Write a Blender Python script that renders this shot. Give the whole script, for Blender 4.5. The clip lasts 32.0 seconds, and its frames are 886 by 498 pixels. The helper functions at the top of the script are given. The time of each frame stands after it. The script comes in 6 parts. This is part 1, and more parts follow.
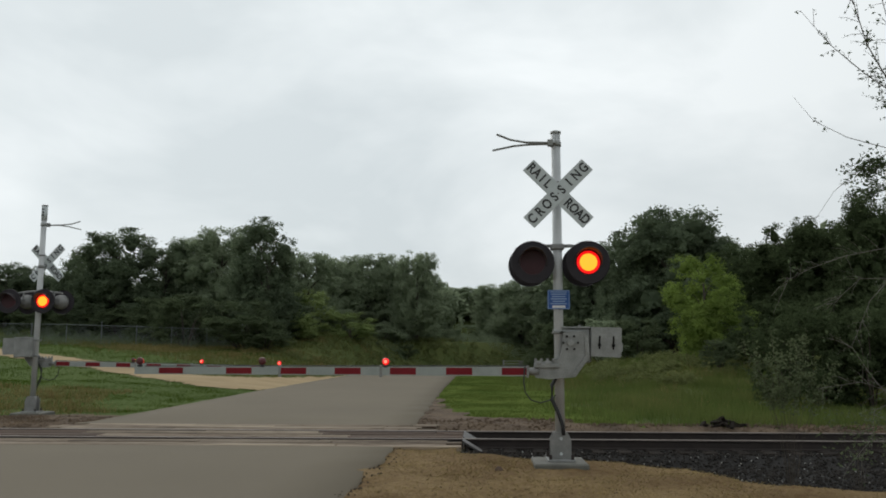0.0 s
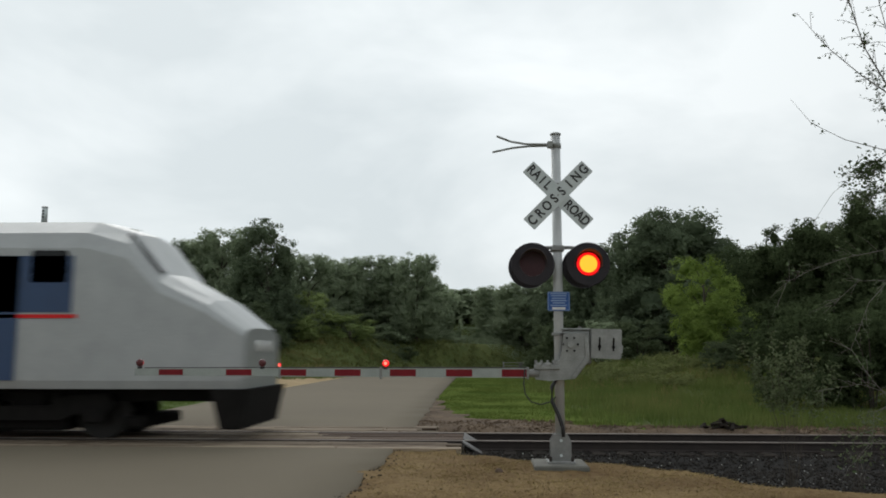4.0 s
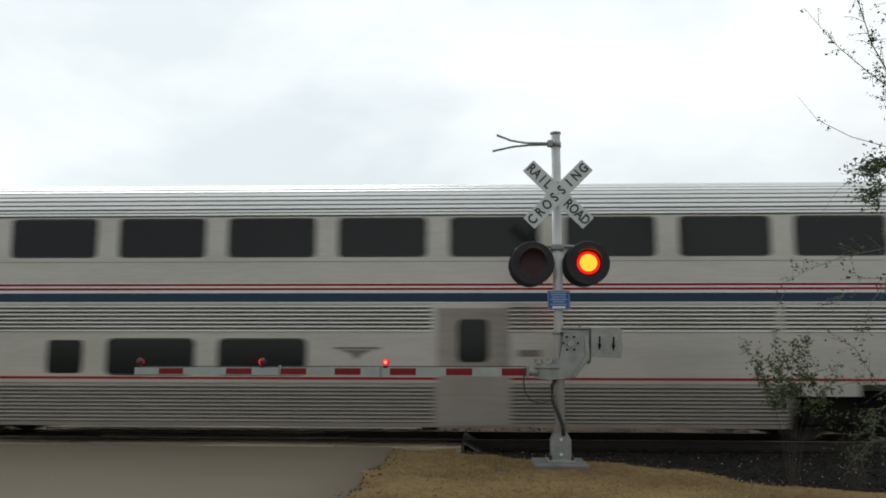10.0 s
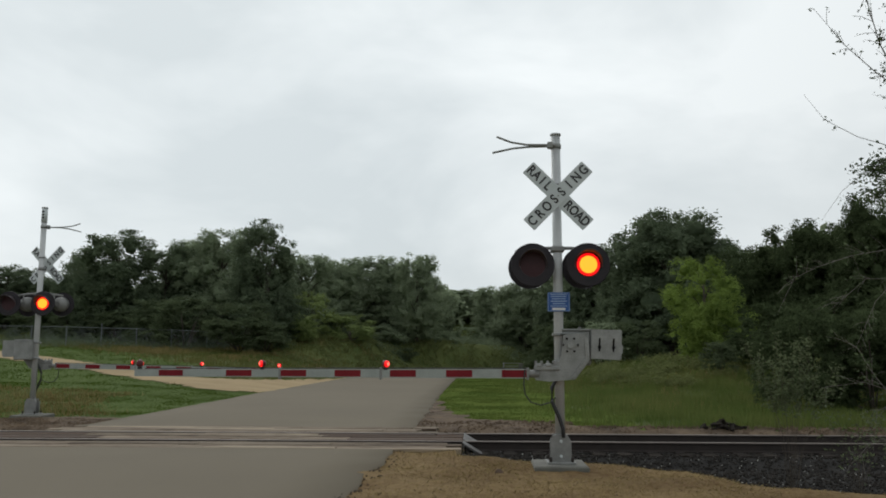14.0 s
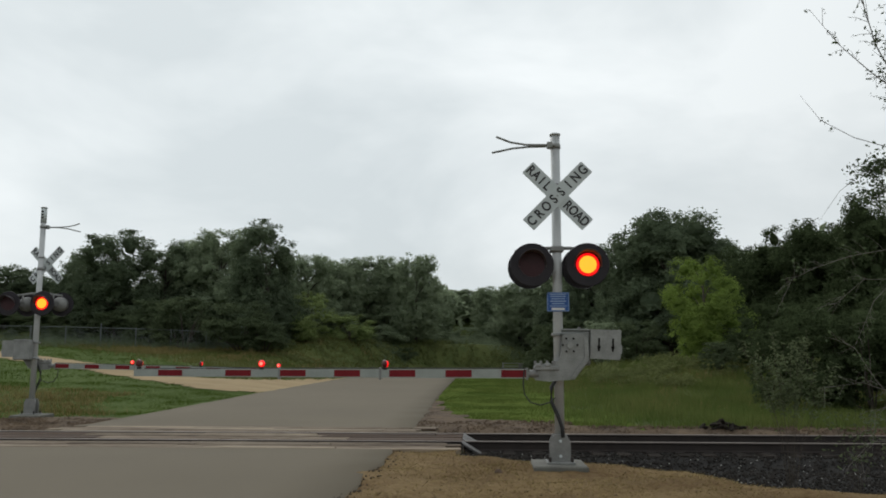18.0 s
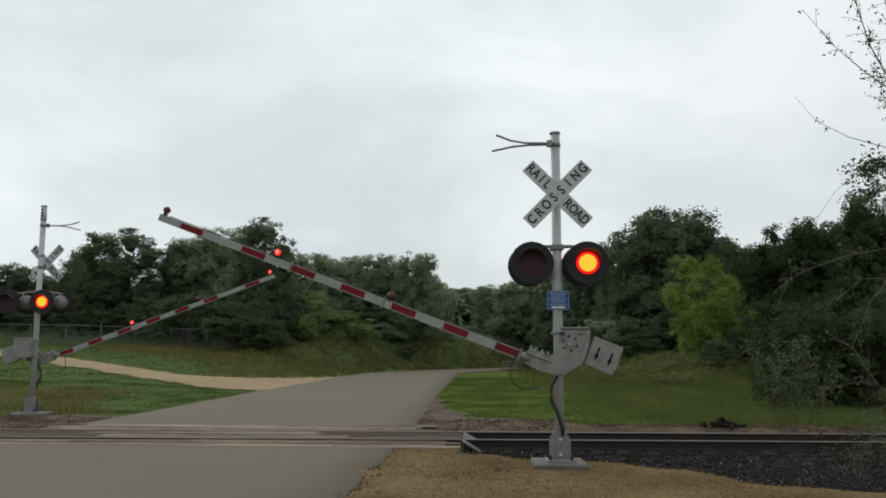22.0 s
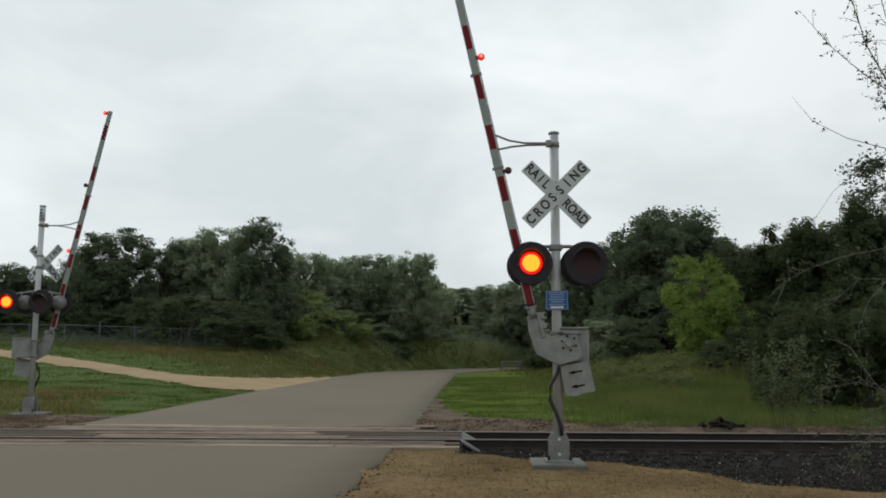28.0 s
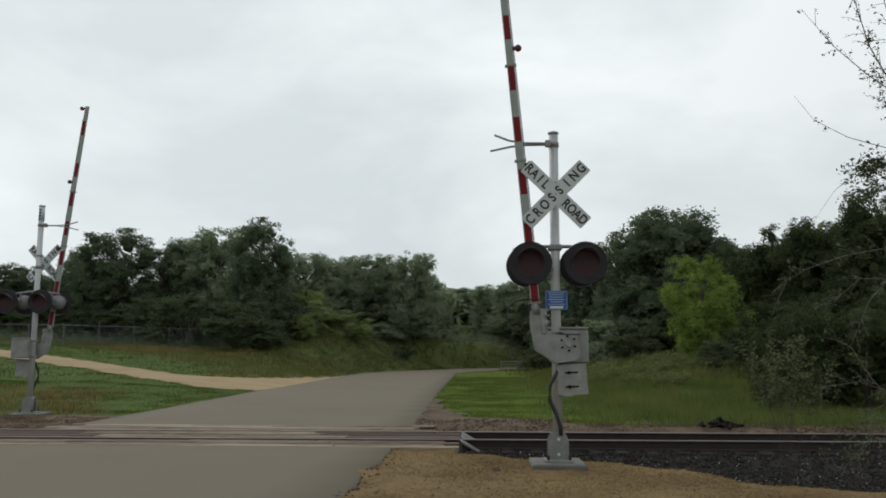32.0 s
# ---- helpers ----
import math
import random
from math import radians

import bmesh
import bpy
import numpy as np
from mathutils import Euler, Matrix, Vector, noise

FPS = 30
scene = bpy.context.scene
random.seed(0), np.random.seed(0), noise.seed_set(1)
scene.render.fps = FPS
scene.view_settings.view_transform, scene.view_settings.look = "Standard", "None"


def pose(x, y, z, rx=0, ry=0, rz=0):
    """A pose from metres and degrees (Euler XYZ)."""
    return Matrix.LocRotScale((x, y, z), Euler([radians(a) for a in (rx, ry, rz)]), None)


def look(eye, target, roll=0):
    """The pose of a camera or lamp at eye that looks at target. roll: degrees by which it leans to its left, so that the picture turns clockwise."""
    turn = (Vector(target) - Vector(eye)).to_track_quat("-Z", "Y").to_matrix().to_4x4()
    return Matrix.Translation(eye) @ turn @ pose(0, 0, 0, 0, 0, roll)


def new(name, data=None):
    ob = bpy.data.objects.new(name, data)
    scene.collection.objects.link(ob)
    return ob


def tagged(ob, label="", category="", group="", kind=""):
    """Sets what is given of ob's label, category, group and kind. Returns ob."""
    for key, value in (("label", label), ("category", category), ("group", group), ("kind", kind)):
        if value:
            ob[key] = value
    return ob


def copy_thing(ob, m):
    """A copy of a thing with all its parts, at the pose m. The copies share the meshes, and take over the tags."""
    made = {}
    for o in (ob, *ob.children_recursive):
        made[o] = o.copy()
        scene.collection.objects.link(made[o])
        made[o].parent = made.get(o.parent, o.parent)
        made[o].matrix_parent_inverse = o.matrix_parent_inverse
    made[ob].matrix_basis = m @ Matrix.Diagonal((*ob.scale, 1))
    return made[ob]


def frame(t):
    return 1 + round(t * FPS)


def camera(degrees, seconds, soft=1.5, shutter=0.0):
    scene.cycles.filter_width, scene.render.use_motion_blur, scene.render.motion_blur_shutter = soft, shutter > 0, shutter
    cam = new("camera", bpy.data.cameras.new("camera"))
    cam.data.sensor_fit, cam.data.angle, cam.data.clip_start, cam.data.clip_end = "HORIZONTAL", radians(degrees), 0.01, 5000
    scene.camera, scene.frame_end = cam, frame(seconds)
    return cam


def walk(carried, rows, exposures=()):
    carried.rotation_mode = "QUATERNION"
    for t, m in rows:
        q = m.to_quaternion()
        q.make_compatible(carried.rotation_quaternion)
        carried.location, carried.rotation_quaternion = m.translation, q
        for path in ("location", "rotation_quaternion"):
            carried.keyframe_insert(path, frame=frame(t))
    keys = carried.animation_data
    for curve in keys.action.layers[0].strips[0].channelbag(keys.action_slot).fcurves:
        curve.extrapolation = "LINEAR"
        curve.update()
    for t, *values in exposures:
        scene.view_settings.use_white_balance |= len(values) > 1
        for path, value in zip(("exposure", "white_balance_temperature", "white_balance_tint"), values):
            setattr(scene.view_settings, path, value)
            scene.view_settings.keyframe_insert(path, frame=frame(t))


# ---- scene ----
# The camera stands on the near side of the track; it only shivers a little.
EYE = (-1.205, -16.362, 1.581)
YAW, PITCH, ROLL = 2.461, 7.238, 0.108


def aim(dx, dy):
    """The camera's pose, turned by small steps of 0.0396 degrees."""
    yaw, pitch = radians(YAW + dx * 0.0396), radians(PITCH + dy * 0.0396)
    way = Vector((-math.sin(yaw) * math.cos(pitch), math.cos(yaw) * math.cos(pitch), math.sin(pitch)))
    return look(EYE, Vector(EYE) + way, ROLL)


cam = camera(56.88, 32.0, soft=1.8, shutter=0.15)
SHAKE = [(0, 0, 0), (1, 0, 0), (2, 0, 1), (3, 0, 3), (3.5, 0, 3), (5.5, 0, 1), (6, 0, 0), (6.5, 0, 1), (7, 0, 0), (7.5, 0, -3), (8, 0, 0),
         (9, 0, 1), (10, 0, 1), (11, 0, 3), (12, 0, 3), (13, 0, 3), (14, 0, 4), (14.5, -1, 5), (16.5, -1, 3), (18, -1, 4), (19, -1, 1),
         (20, -1, 1), (22, -1, 1), (23, -1, 0), (25, -1, 1), (25.5, -3, 1), (28, -3, 1), (28.5, -3, 4), (29, -4, 4), (30, -4, 1),
         (31, -6, 1), (32, -4, 1)]
walk(cam, [(t, aim(dx, dy)) for t, dx, dy in SHAKE],
     exposures=[(0, 0.0), (3.6, 0.0), (4.6, 0.22), (12.1, 0.24), (12.9, 0.0), (32, 0.0)])

# ---- overcast daylight ----
SUN_WAY = Vector((-0.33, 0.70, 0.60)).normalized()
world = bpy.data.worlds.new("overcast")
scene.world = world
world.use_nodes = True
wn, wl = world.node_tree.nodes, world.node_tree.links
wn.clear()
sky = wn.new("ShaderNodeTexSky")
sky.sky_type, sky.sun_disc = "NISHITA", False
sky.sun_elevation, sky.sun_rotation = radians(38), radians(-25)
coord = wn.new("ShaderNodeTexCoord")
stretch = wn.new("ShaderNodeMapping")
stretch.inputs["Scale"].default_value = (1.0, 1.0, 2.2)
stretch.inputs["Location"].default_value = (0.3, 0.1, 0.55)
clouds = wn.new("ShaderNodeTexNoise")
clouds.inputs["Scale"].default_value, clouds.inputs["Detail"].default_value = 2.6, 5.0
clouds.inputs["Roughness"].default_value, clouds.inputs["Distortion"].default_value = 0.5, 0.3
ramp = wn.new("ShaderNodeValToRGB")
ramp.color_ramp.elements[0].position, ramp.color_ramp.elements[0].color = 0.34, (0.60, 0.655, 0.675, 1)
ramp.color_ramp.elements[1].position, ramp.color_ramp.elements[1].color = 0.66, (0.86, 0.905, 0.915, 1)
thin = wn.new("ShaderNodeMix")
thin.data_type = "RGBA"
thin.inputs["Factor"].default_value = 0.97
back = wn.new("ShaderNodeBackground")
dim = wn.new("ShaderNodeMix")
dim.data_type, dim.blend_type = "RGBA", "MULTIPLY"
dim.inputs["Factor"].default_value = 1.0
dim.inputs[7].default_value = (0.1, 0.1, 0.1, 1)
wl.new(coord.outputs["Generated"], stretch.inputs["Vector"])
wl.new(stretch.outputs["Vector"], clouds.inputs["Vector"])
wl.new(clouds.outputs["Fac"], ramp.inputs["Fac"])
wl.new(sky.outputs["Color"], dim.inputs[6])
wl.new(dim.outputs[2], thin.inputs[6])
wl.new(ramp.outputs["Color"], thin.inputs[7])
# the cloud is brighter round the hidden sun
dot = wn.new("ShaderNodeVectorMath")
dot.operation = "DOT_PRODUCT"
dot.inputs[1].default_value = SUN_WAY
veil = wn.new("ShaderNodeMapRange")
veil.inputs["From Min"].default_value, veil.inputs["From Max"].default_value = 0.45, 1.0
veil.inputs["To Min"].default_value, veil.inputs["To Max"].default_value = 0.93, 1.26
bright = wn.new("ShaderNodeVectorMath")
bright.operation = "SCALE"
wl.new(coord.outputs["Generated"], dot.inputs[0])
wl.new(dot.outputs["Value"], veil.inputs["Value"])
wl.new(veil.outputs["Result"], bright.inputs["Scale"])
wl.new(thin.outputs[2], bright.inputs[0])
wl.new(bright.outputs["Vector"], back.inputs["Color"])
wl.new(back.outputs["Background"], wn.new("ShaderNodeOutputWorld").inputs["Surface"])
back.inputs["Strength"].default_value = 0.93
sun = new("sun", bpy.data.lights.new("sun", "SUN"))
sun.data.energy, sun.data.angle, sun.data.color = 0.8, radians(40), (1.0, 0.97, 0.93)
sun.matrix_world = look(SUN_WAY * 60, (0, 0, 0))


# ---- materials ----
def surface(name, base, other=None, rough=0.6, metal=0.0, scale=3.0, fine=40.0, vary=0.5, bump=0.15, island=0.0, random_object=0.0, spec=0.5,
            stretch_to=(1, 1, 1), depth=0.01, thin=0.0):
    """A procedural surface: two colours mixed by coarse and fine noise, with relief, and brightness that differs from piece to piece."""
    m = bpy.data.materials.new(name)
    m.use_nodes = True
    n, l = m.node_tree.nodes, m.node_tree.links
    b = n["Principled BSDF"]
    b.inputs["Roughness"].default_value, b.inputs["Metallic"].default_value = rough, metal
    b.inputs["Specular IOR Level"].default_value = spec
    other = other or tuple(c * 0.72 for c in base)
    tc = n.new("ShaderNodeTexCoord")
    mp = n.new("ShaderNodeMapping")
    mp.inputs["Scale"].default_value = stretch_to
    l.new(tc.outputs["Object"], mp.inputs["Vector"])
    coarse, small = n.new("ShaderNodeTexNoise"), n.new("ShaderNodeTexNoise")
    coarse.inputs["Scale"].default_value, coarse.inputs["Detail"].default_value = scale, 4
    small.inputs["Scale"].default_value, small.inputs["Detail"].default_value = fine, 3
    for t in (coarse, small):
        l.new(mp.outputs["Vector"], t.inputs["Vector"])
    add = n.new("ShaderNodeMath")
    add.operation = "MULTIPLY_ADD"
    l.new(small.outputs["Fac"], add.inputs[0])
    add.inputs[1].default_value = 0.6
    l.new(coarse.outputs["Fac"], add.inputs[2])
    rng = n.new("ShaderNodeMapRange")
    rng.inputs["From Min"].default_value, rng.inputs["From Max"].default_value = 0.8 - vary * 0.55, 0.8 + vary * 0.55
    l.new(add.outputs[0], rng.inputs["Value"])
    mix = n.new("ShaderNodeMix")
    mix.data_type = "RGBA"
    mix.inputs[6].default_value, mix.inputs[7].default_value = (*other, 1), (*base, 1)
    l.new(rng.outputs["Result"], mix.inputs["Factor"])
    out = mix.outputs[2]
    if island or random_object:
        src = n.new("ShaderNodeNewGeometry").outputs["Random Per Island"] if island else n.new("ShaderNodeObjectInfo").outputs["Random"]
        amount = island or random_object
        mr = n.new("ShaderNodeMapRange")
        mr.inputs["To Min"].default_value, mr.inputs["To Max"].default_value = 1 - amount, 1 + amount
        l.new(src, mr.inputs["Value"])
        hsv = n.new("ShaderNodeHueSaturation")
        l.new(mr.outputs["Result"], hsv.inputs["Value"])
        l.new(out, hsv.inputs["Color"])
        out = hsv.outputs["Color"]
    l.new(out, b.inputs["Base Color"])
    if bump:
        bp = n.new("ShaderNodeBump")
        bp.inputs["Strength"].default_value, bp.inputs["Distance"].default_value = bump, depth
        l.new(small.outputs["Fac"], bp.inputs["Height"])
        l.new(bp.outputs["Normal"], b.inputs["Normal"])
    if thin:
        # leaves let part of the light through
        through_leaf, both = n.new("ShaderNodeBsdfTranslucent"), n.new("ShaderNodeMixShader")
        both.inputs["Fac"].default_value = thin
        l.new(out, through_leaf.inputs["Color"])
        l.new(b.outputs["BSDF"], both.inputs[1])
        l.new(through_leaf.outputs["BSDF"], both.inputs[2])
        l.new(both.outputs["Shader"], n["Material Output"].inputs["Surface"])
    return m


def glow(name, colour, strength):
    m = bpy.data.materials.new(name)
    m.use_nodes = True
    b = m.node_tree.nodes["Principled BSDF"]
    b.inputs["Base Color"].default_value = (0.15, 0.005, 0.005, 1)
    b.inputs["Emission Color"].default_value, b.inputs["Emission Strength"].default_value = (*colour, 1), strength
    return m


ASPHALT = surface("asphalt", (0.172, 0.146, 0.106), (0.140, 0.119, 0.088), 0.9, scale=0.22, fine=55, vary=0.7, bump=0.3, spec=0.15)
ASPHALTDARK = surface("dark broken asphalt", (0.092, 0.072, 0.054), (0.052, 0.041, 0.031), 0.95, scale=6, fine=50, bump=0.4, island=0.4, spec=0.1)
DRIVE = surface("drive gravel", (0.360, 0.270, 0.148), (0.265, 0.192, 0.102), 0.95, scale=0.6, fine=25, bump=0.5, spec=0.2)
DIRT = surface("tan dirt", (0.232, 0.162, 0.079), (0.108, 0.064, 0.029), 0.95, scale=0.55, fine=9, vary=0.42, bump=0.8, spec=0.1, depth=0.04)
SHOULDER = surface("brown shoulder gravel", (0.158, 0.112, 0.072), (0.058, 0.041, 0.030), 0.95, scale=1.4, fine=24, vary=0.5, bump=0.8, spec=0.2, depth=0.04)
GROUND = surface("short green turf", (0.070, 0.104, 0.016), (0.048, 0.078, 0.013), 0.95, scale=0.22, fine=7, vary=0.7, bump=0.4, spec=0.1, depth=0.05)
ROUGH = surface("olive rough meadow", (0.104, 0.116, 0.038), (0.060, 0.084, 0.026), 0.95, scale=0.30, fine=5, vary=0.55, bump=0.5, spec=0.1, depth=0.05)
GRASS = surface("grass blades", (0.068, 0.104, 0.014), (0.044, 0.076, 0.011), 1.0, scale=0.25, fine=2, vary=0.7, bump=0, island=0.05, spec=0.0, thin=0.5)
FRESH = surface("fresh yellow-green grass", (0.136, 0.166, 0.044), (0.074, 0.114, 0.027), 1.0, scale=0.30, fine=2, vary=0.6, bump=0, island=0.05, spec=0.0, thin=0.5)
MEADOW = surface("olive meadow grass", (0.162, 0.152, 0.058), (0.088, 0.112, 0.030), 1.0, scale=0.22, fine=0.9, vary=0.5, bump=0, island=0.08, spec=0.0, thin=0.5)
WEED = surface("olive bank weeds", (0.162, 0.176, 0.060), (0.084, 0.132, 0.034), 1.0, scale=0.40, fine=1.5, vary=0.5, bump=0, island=0.10, spec=0.0, thin=0.5)
DRY = surface("dry grass", (0.30, 0.225, 0.105), (0.19, 0.145, 0.065), 1.0, scale=0.5, fine=3, bump=0, island=0.35, spec=0.0)
BALLAST = surface("dark ballast bed", (0.030, 0.028, 0.026), (0.014, 0.0132, 0.0125), 0.95, scale=2.0, fine=26, vary=0.6, bump=1.0, spec=0.15, depth=0.04)
STONE = surface("ballast stone", (0.040, 0.035, 0.031), (0.019, 0.017, 0.015), 0.95, scale=6, fine=60, bump=0.3, island=0.4, spec=0.15)
RAIL = surface("rusty rail", (0.042, 0.032, 0.028), (0.024, 0.019, 0.017), 0.8, 0.2, scale=5, fine=50, bump=0.3)
RAILHEAD = surface("polished rail head", (0.250, 0.215, 0.190), (0.170, 0.140, 0.122), 0.55, 0.5, scale=2, fine=30, bump=0.05, stretch_to=(0.1, 1, 1))
TIE = surface("creosoted tie", (0.034, 0.027, 0.022), (0.018, 0.015, 0.013), 0.95, scale=4, fine=40, bump=0.6, random_object=0.3, spec=0.1, stretch_to=(1, 0.1, 1))
PLANK = surface("weathered crossing timber", (0.315, 0.258, 0.192), (0.082, 0.057, 0.040), 0.9, scale=1.8, fine=20, vary=0.34, bump=0.6, random_object=0.25, spec=0.15, stretch_to=(0.12, 1, 1))
PLANKDARK = surface("brown-stained crossing timber", (0.130, 0.088, 0.064), (0.050, 0.035, 0.027), 0.9, scale=1.5, fine=30, vary=0.6, bump=0.6, random_object=0.25, spec=0.2, stretch_to=(0.12, 1, 1))
CONCRETE = surface("grey concrete", (0.17, 0.165, 0.14), (0.09, 0.088, 0.078), 0.9, scale=3, fine=40, bump=0.4)
GALV = surface("galvanised steel", (0.27, 0.27, 0.26), (0.17, 0.17, 0.162), 0.6, 0.25, scale=6, fine=60, bump=0.06)
ALU = surface("dull aluminium mast", (0.56, 0.57, 0.57), (0.44, 0.45, 0.45), 0.5, 0.3, scale=3, fine=50, bump=0.05)
CASTING = surface("grey cast gate mechanism", (0.33, 0.335, 0.32), (0.185, 0.19, 0.18), 0.65, 0.2, scale=5, fine=50, bump=0.15)
BLACK = surface("black lamp enamel", (0.036, 0.032, 0.037), (0.026, 0.023, 0.027), 0.7, spec=0.25, scale=5, fine=60, bump=0.05)
RUBBER = surface("black rubber", (0.032, 0.032, 0.034), (0.020, 0.020, 0.021), 0.7, scale=5, fine=60, bump=0.1)
WHITE = surface("white sheeting", (0.56, 0.60, 0.60), (0.47, 0.51, 0.51), 0.5, scale=5, fine=60, bump=0.03)
LETTER = surface("black lettering", (0.030, 0.030, 0.030), rough=0.5, bump=0)
RED = surface("red sheeting", (0.20, 0.012, 0.018), (0.14, 0.009, 0.014), 0.6, spec=0.2, scale=5, fine=60, bump=0.03)
ARMGREY = surface("white arm sheeting", (0.345, 0.37, 0.345), (0.26, 0.285, 0.265), 0.6, spec=0.2, scale=5, fine=60, bump=0.03)
BLUE = surface("blue notice enamel", (0.020, 0.088, 0.30), (0.016, 0.072, 0.24), 0.5, scale=8, fine=60, bump=0.03)
PALESTONE = surface("pale stone chip", (0.42, 0.41, 0.38), (0.26, 0.25, 0.23), 0.8, scale=8, fine=60, bump=0.2, island=0.4)
PEBBLE = surface("tan pebbles", (0.250, 0.190, 0.110), (0.150, 0.105, 0.060), 0.95, scale=6, fine=50, bump=0.3, island=0.4, spec=0.1)
ARMRED = surface("dark red light housing", (0.10, 0.009, 0.012), (0.06, 0.006, 0.008), 0.4, scale=20, fine=90, bump=0.1)
DULLRED = surface("unlit red lens", (0.048, 0.014, 0.018), (0.034, 0.011, 0.014), 0.5, spec=0.3, scale=20, fine=90, bump=0.2)
LIT_CORE = glow("lit lens core", (1.0, 0.21, 0.012), 2.8)
LIT_RIM = glow("lit lens rim", (1.0, 0.006, 0.008), 1.05)
LIT_SMALL = glow("lit arm light", (1.0, 0.12, 0.08), 3.0)
NOTEBAR = surface("pale blue notice print", (0.30, 0.40, 0.58), (0.24, 0.33, 0.50), 0.5, bump=0)
STEEL = surface("brushed stainless steel", (0.485, 0.460, 0.418), (0.345, 0.324, 0.290), 0.34, 0.6, scale=1.1, fine=14, vary=0.7, bump=0.03, stretch_to=(0.22, 1, 1.6))
CLEANSTEEL = surface("clean stainless steel", (0.620, 0.605, 0.575), (0.470, 0.458, 0.432), 0.32, 0.6, scale=1.1, fine=14, vary=0.7, bump=0.03, stretch_to=(0.22, 1, 1.6))
CLEANSKIRT = surface("lightly soiled stainless skirt", (0.400, 0.376, 0.342), (0.260, 0.240, 0.214), 0.40, 0.5, scale=0.5, fine=9, vary=0.6, bump=0.05, stretch_to=(0.15, 1, 1))
FLUTE = surface("polished fluting", (0.540, 0.518, 0.480), (0.410, 0.392, 0.360), 0.28, 0.7, scale=1.1, fine=14, vary=0.6, bump=0.03, stretch_to=(0.15, 1, 1))
STEELDARK = surface("soiled stainless skirt", (0.285, 0.258, 0.224), (0.165, 0.147, 0.125), 0.42, 0.45, scale=0.5, fine=9, vary=0.6, bump=0.05, random_object=0.16, stretch_to=(0.15, 1, 1))
ROOFSTEEL = surface("fluted roof steel", (0.78, 0.78, 0.77), (0.66, 0.66, 0.65), 0.38, 0.6, scale=1, fine=30, bump=0.04, stretch_to=(0.15, 1, 1))
# darker tone paints shade into flute and roof grooves; also the eave seams
GROOVE = surface("shade-dark groove and seam", (0.120, 0.112, 0.100), (0.080, 0.074, 0.066), 0.8, scale=2, fine=30, bump=0, spec=0.1, stretch_to=(0.15, 1, 1))
HOODIN = surface("hood enamel", (0.075, 0.062, 0.066), (0.055, 0.045, 0.049), 0.5, scale=5, fine=60, bump=0.05)
ENDGREY = surface("sooty car end", (0.042, 0.038, 0.034), (0.024, 0.022, 0.020), 0.8, scale=2, fine=20, bump=0.1, spec=0.2)
DOORSTEEL = surface("grey door steel", (0.185, 0.166, 0.142), (0.125, 0.110, 0.092), 0.5, 0.3, scale=1.5, fine=30, bump=0.04)
TRAINRED = surface("red stripe", (0.27, 0.012, 0.018), (0.22, 0.010, 0.016), 0.6, spec=0.2, bump=0)
BRIGHTRED = surface("bright red stripe", (0.66, 0.020, 0.022), (0.58, 0.017, 0.019), 0.55, spec=0.2, bump=0)
BRIGHTBLUE = surface("bright blue stripe", (0.010, 0.140, 0.52), (0.009, 0.122, 0.46), 0.55, spec=0.2, bump=0)
NAVY = surface("dark blue stripe", (0.018, 0.042, 0.072), (0.015, 0.034, 0.060), 0.5, bump=0, spec=0.25)
FOLD = surface("grey-black gangway fabric", (0.070, 0.062, 0.055), (0.034, 0.030, 0.028), 0.9, scale=2, fine=12, bump=0.3, spec=0.1, stretch_to=(1, 1, 0.3))
TRAINWHITE = surface("white stripe", (0.68, 0.68, 0.66), (0.60, 0.60, 0.58), 0.45, bump=0)
GLASS = surface("tinted coach glass", (0.007, 0.008, 0.008), (0.004, 0.005, 0.005), 0.12, scale=1.2, fine=5, bump=0.02, spec=0.28)
UNDER = surface("sooty underframe", (0.017, 0.0155, 0.0145), (0.009, 0.0085, 0.008), 1.0, spec=0.1, scale=4, fine=40, bump=0.4)
WHEELSTEEL = surface("worn wheel steel", (0.026, 0.023, 0.021), (0.014, 0.013, 0.012), 0.7, 0.3, scale=6, fine=50, bump=0.2)
LOCOBLUE = surface("locomotive blue", (0.022, 0.055, 0.135), (0.018, 0.045, 0.110), 0.4, scale=2, fine=30, bump=0.03)
LOCOGREY = surface("locomotive silver", (0.40, 0.41, 0.41), (0.32, 0.33, 0.33), 0.4, 0.4, scale=2, fine=30, bump=0.03)
BARK = surface("bark", (0.085, 0.068, 0.052), (0.045, 0.036, 0.028), 0.9, scale=4, fine=30, bump=0.8, stretch_to=(1, 1, 0.3))
# dark and mid green leaf colours are paled and blued to paint in haze
LEAF = surface("dark leaves", (0.176, 0.218, 0.132), (0.096, 0.124, 0.078), 0.8, scale=0.30, fine=1.2, vary=0.5, bump=0, island=0.12, spec=0.0, thin=0.45)
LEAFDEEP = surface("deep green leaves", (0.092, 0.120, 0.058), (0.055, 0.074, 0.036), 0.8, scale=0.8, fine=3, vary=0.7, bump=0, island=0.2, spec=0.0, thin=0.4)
LEAFHAZE = surface("mid green leaves paled for haze", (0.310, 0.365, 0.235), (0.215, 0.262, 0.168), 0.8, scale=0.5, fine=2.5, vary=0.7, bump=0, island=0.12, spec=0.0, thin=0.5)
LEAFLIGHT = surface("light green leaves", (0.285, 0.375, 0.092), (0.150, 0.212, 0.058), 0.8, scale=0.8, fine=3, vary=0.6, bump=0, island=0.15, spec=0.0, thin=0.45)
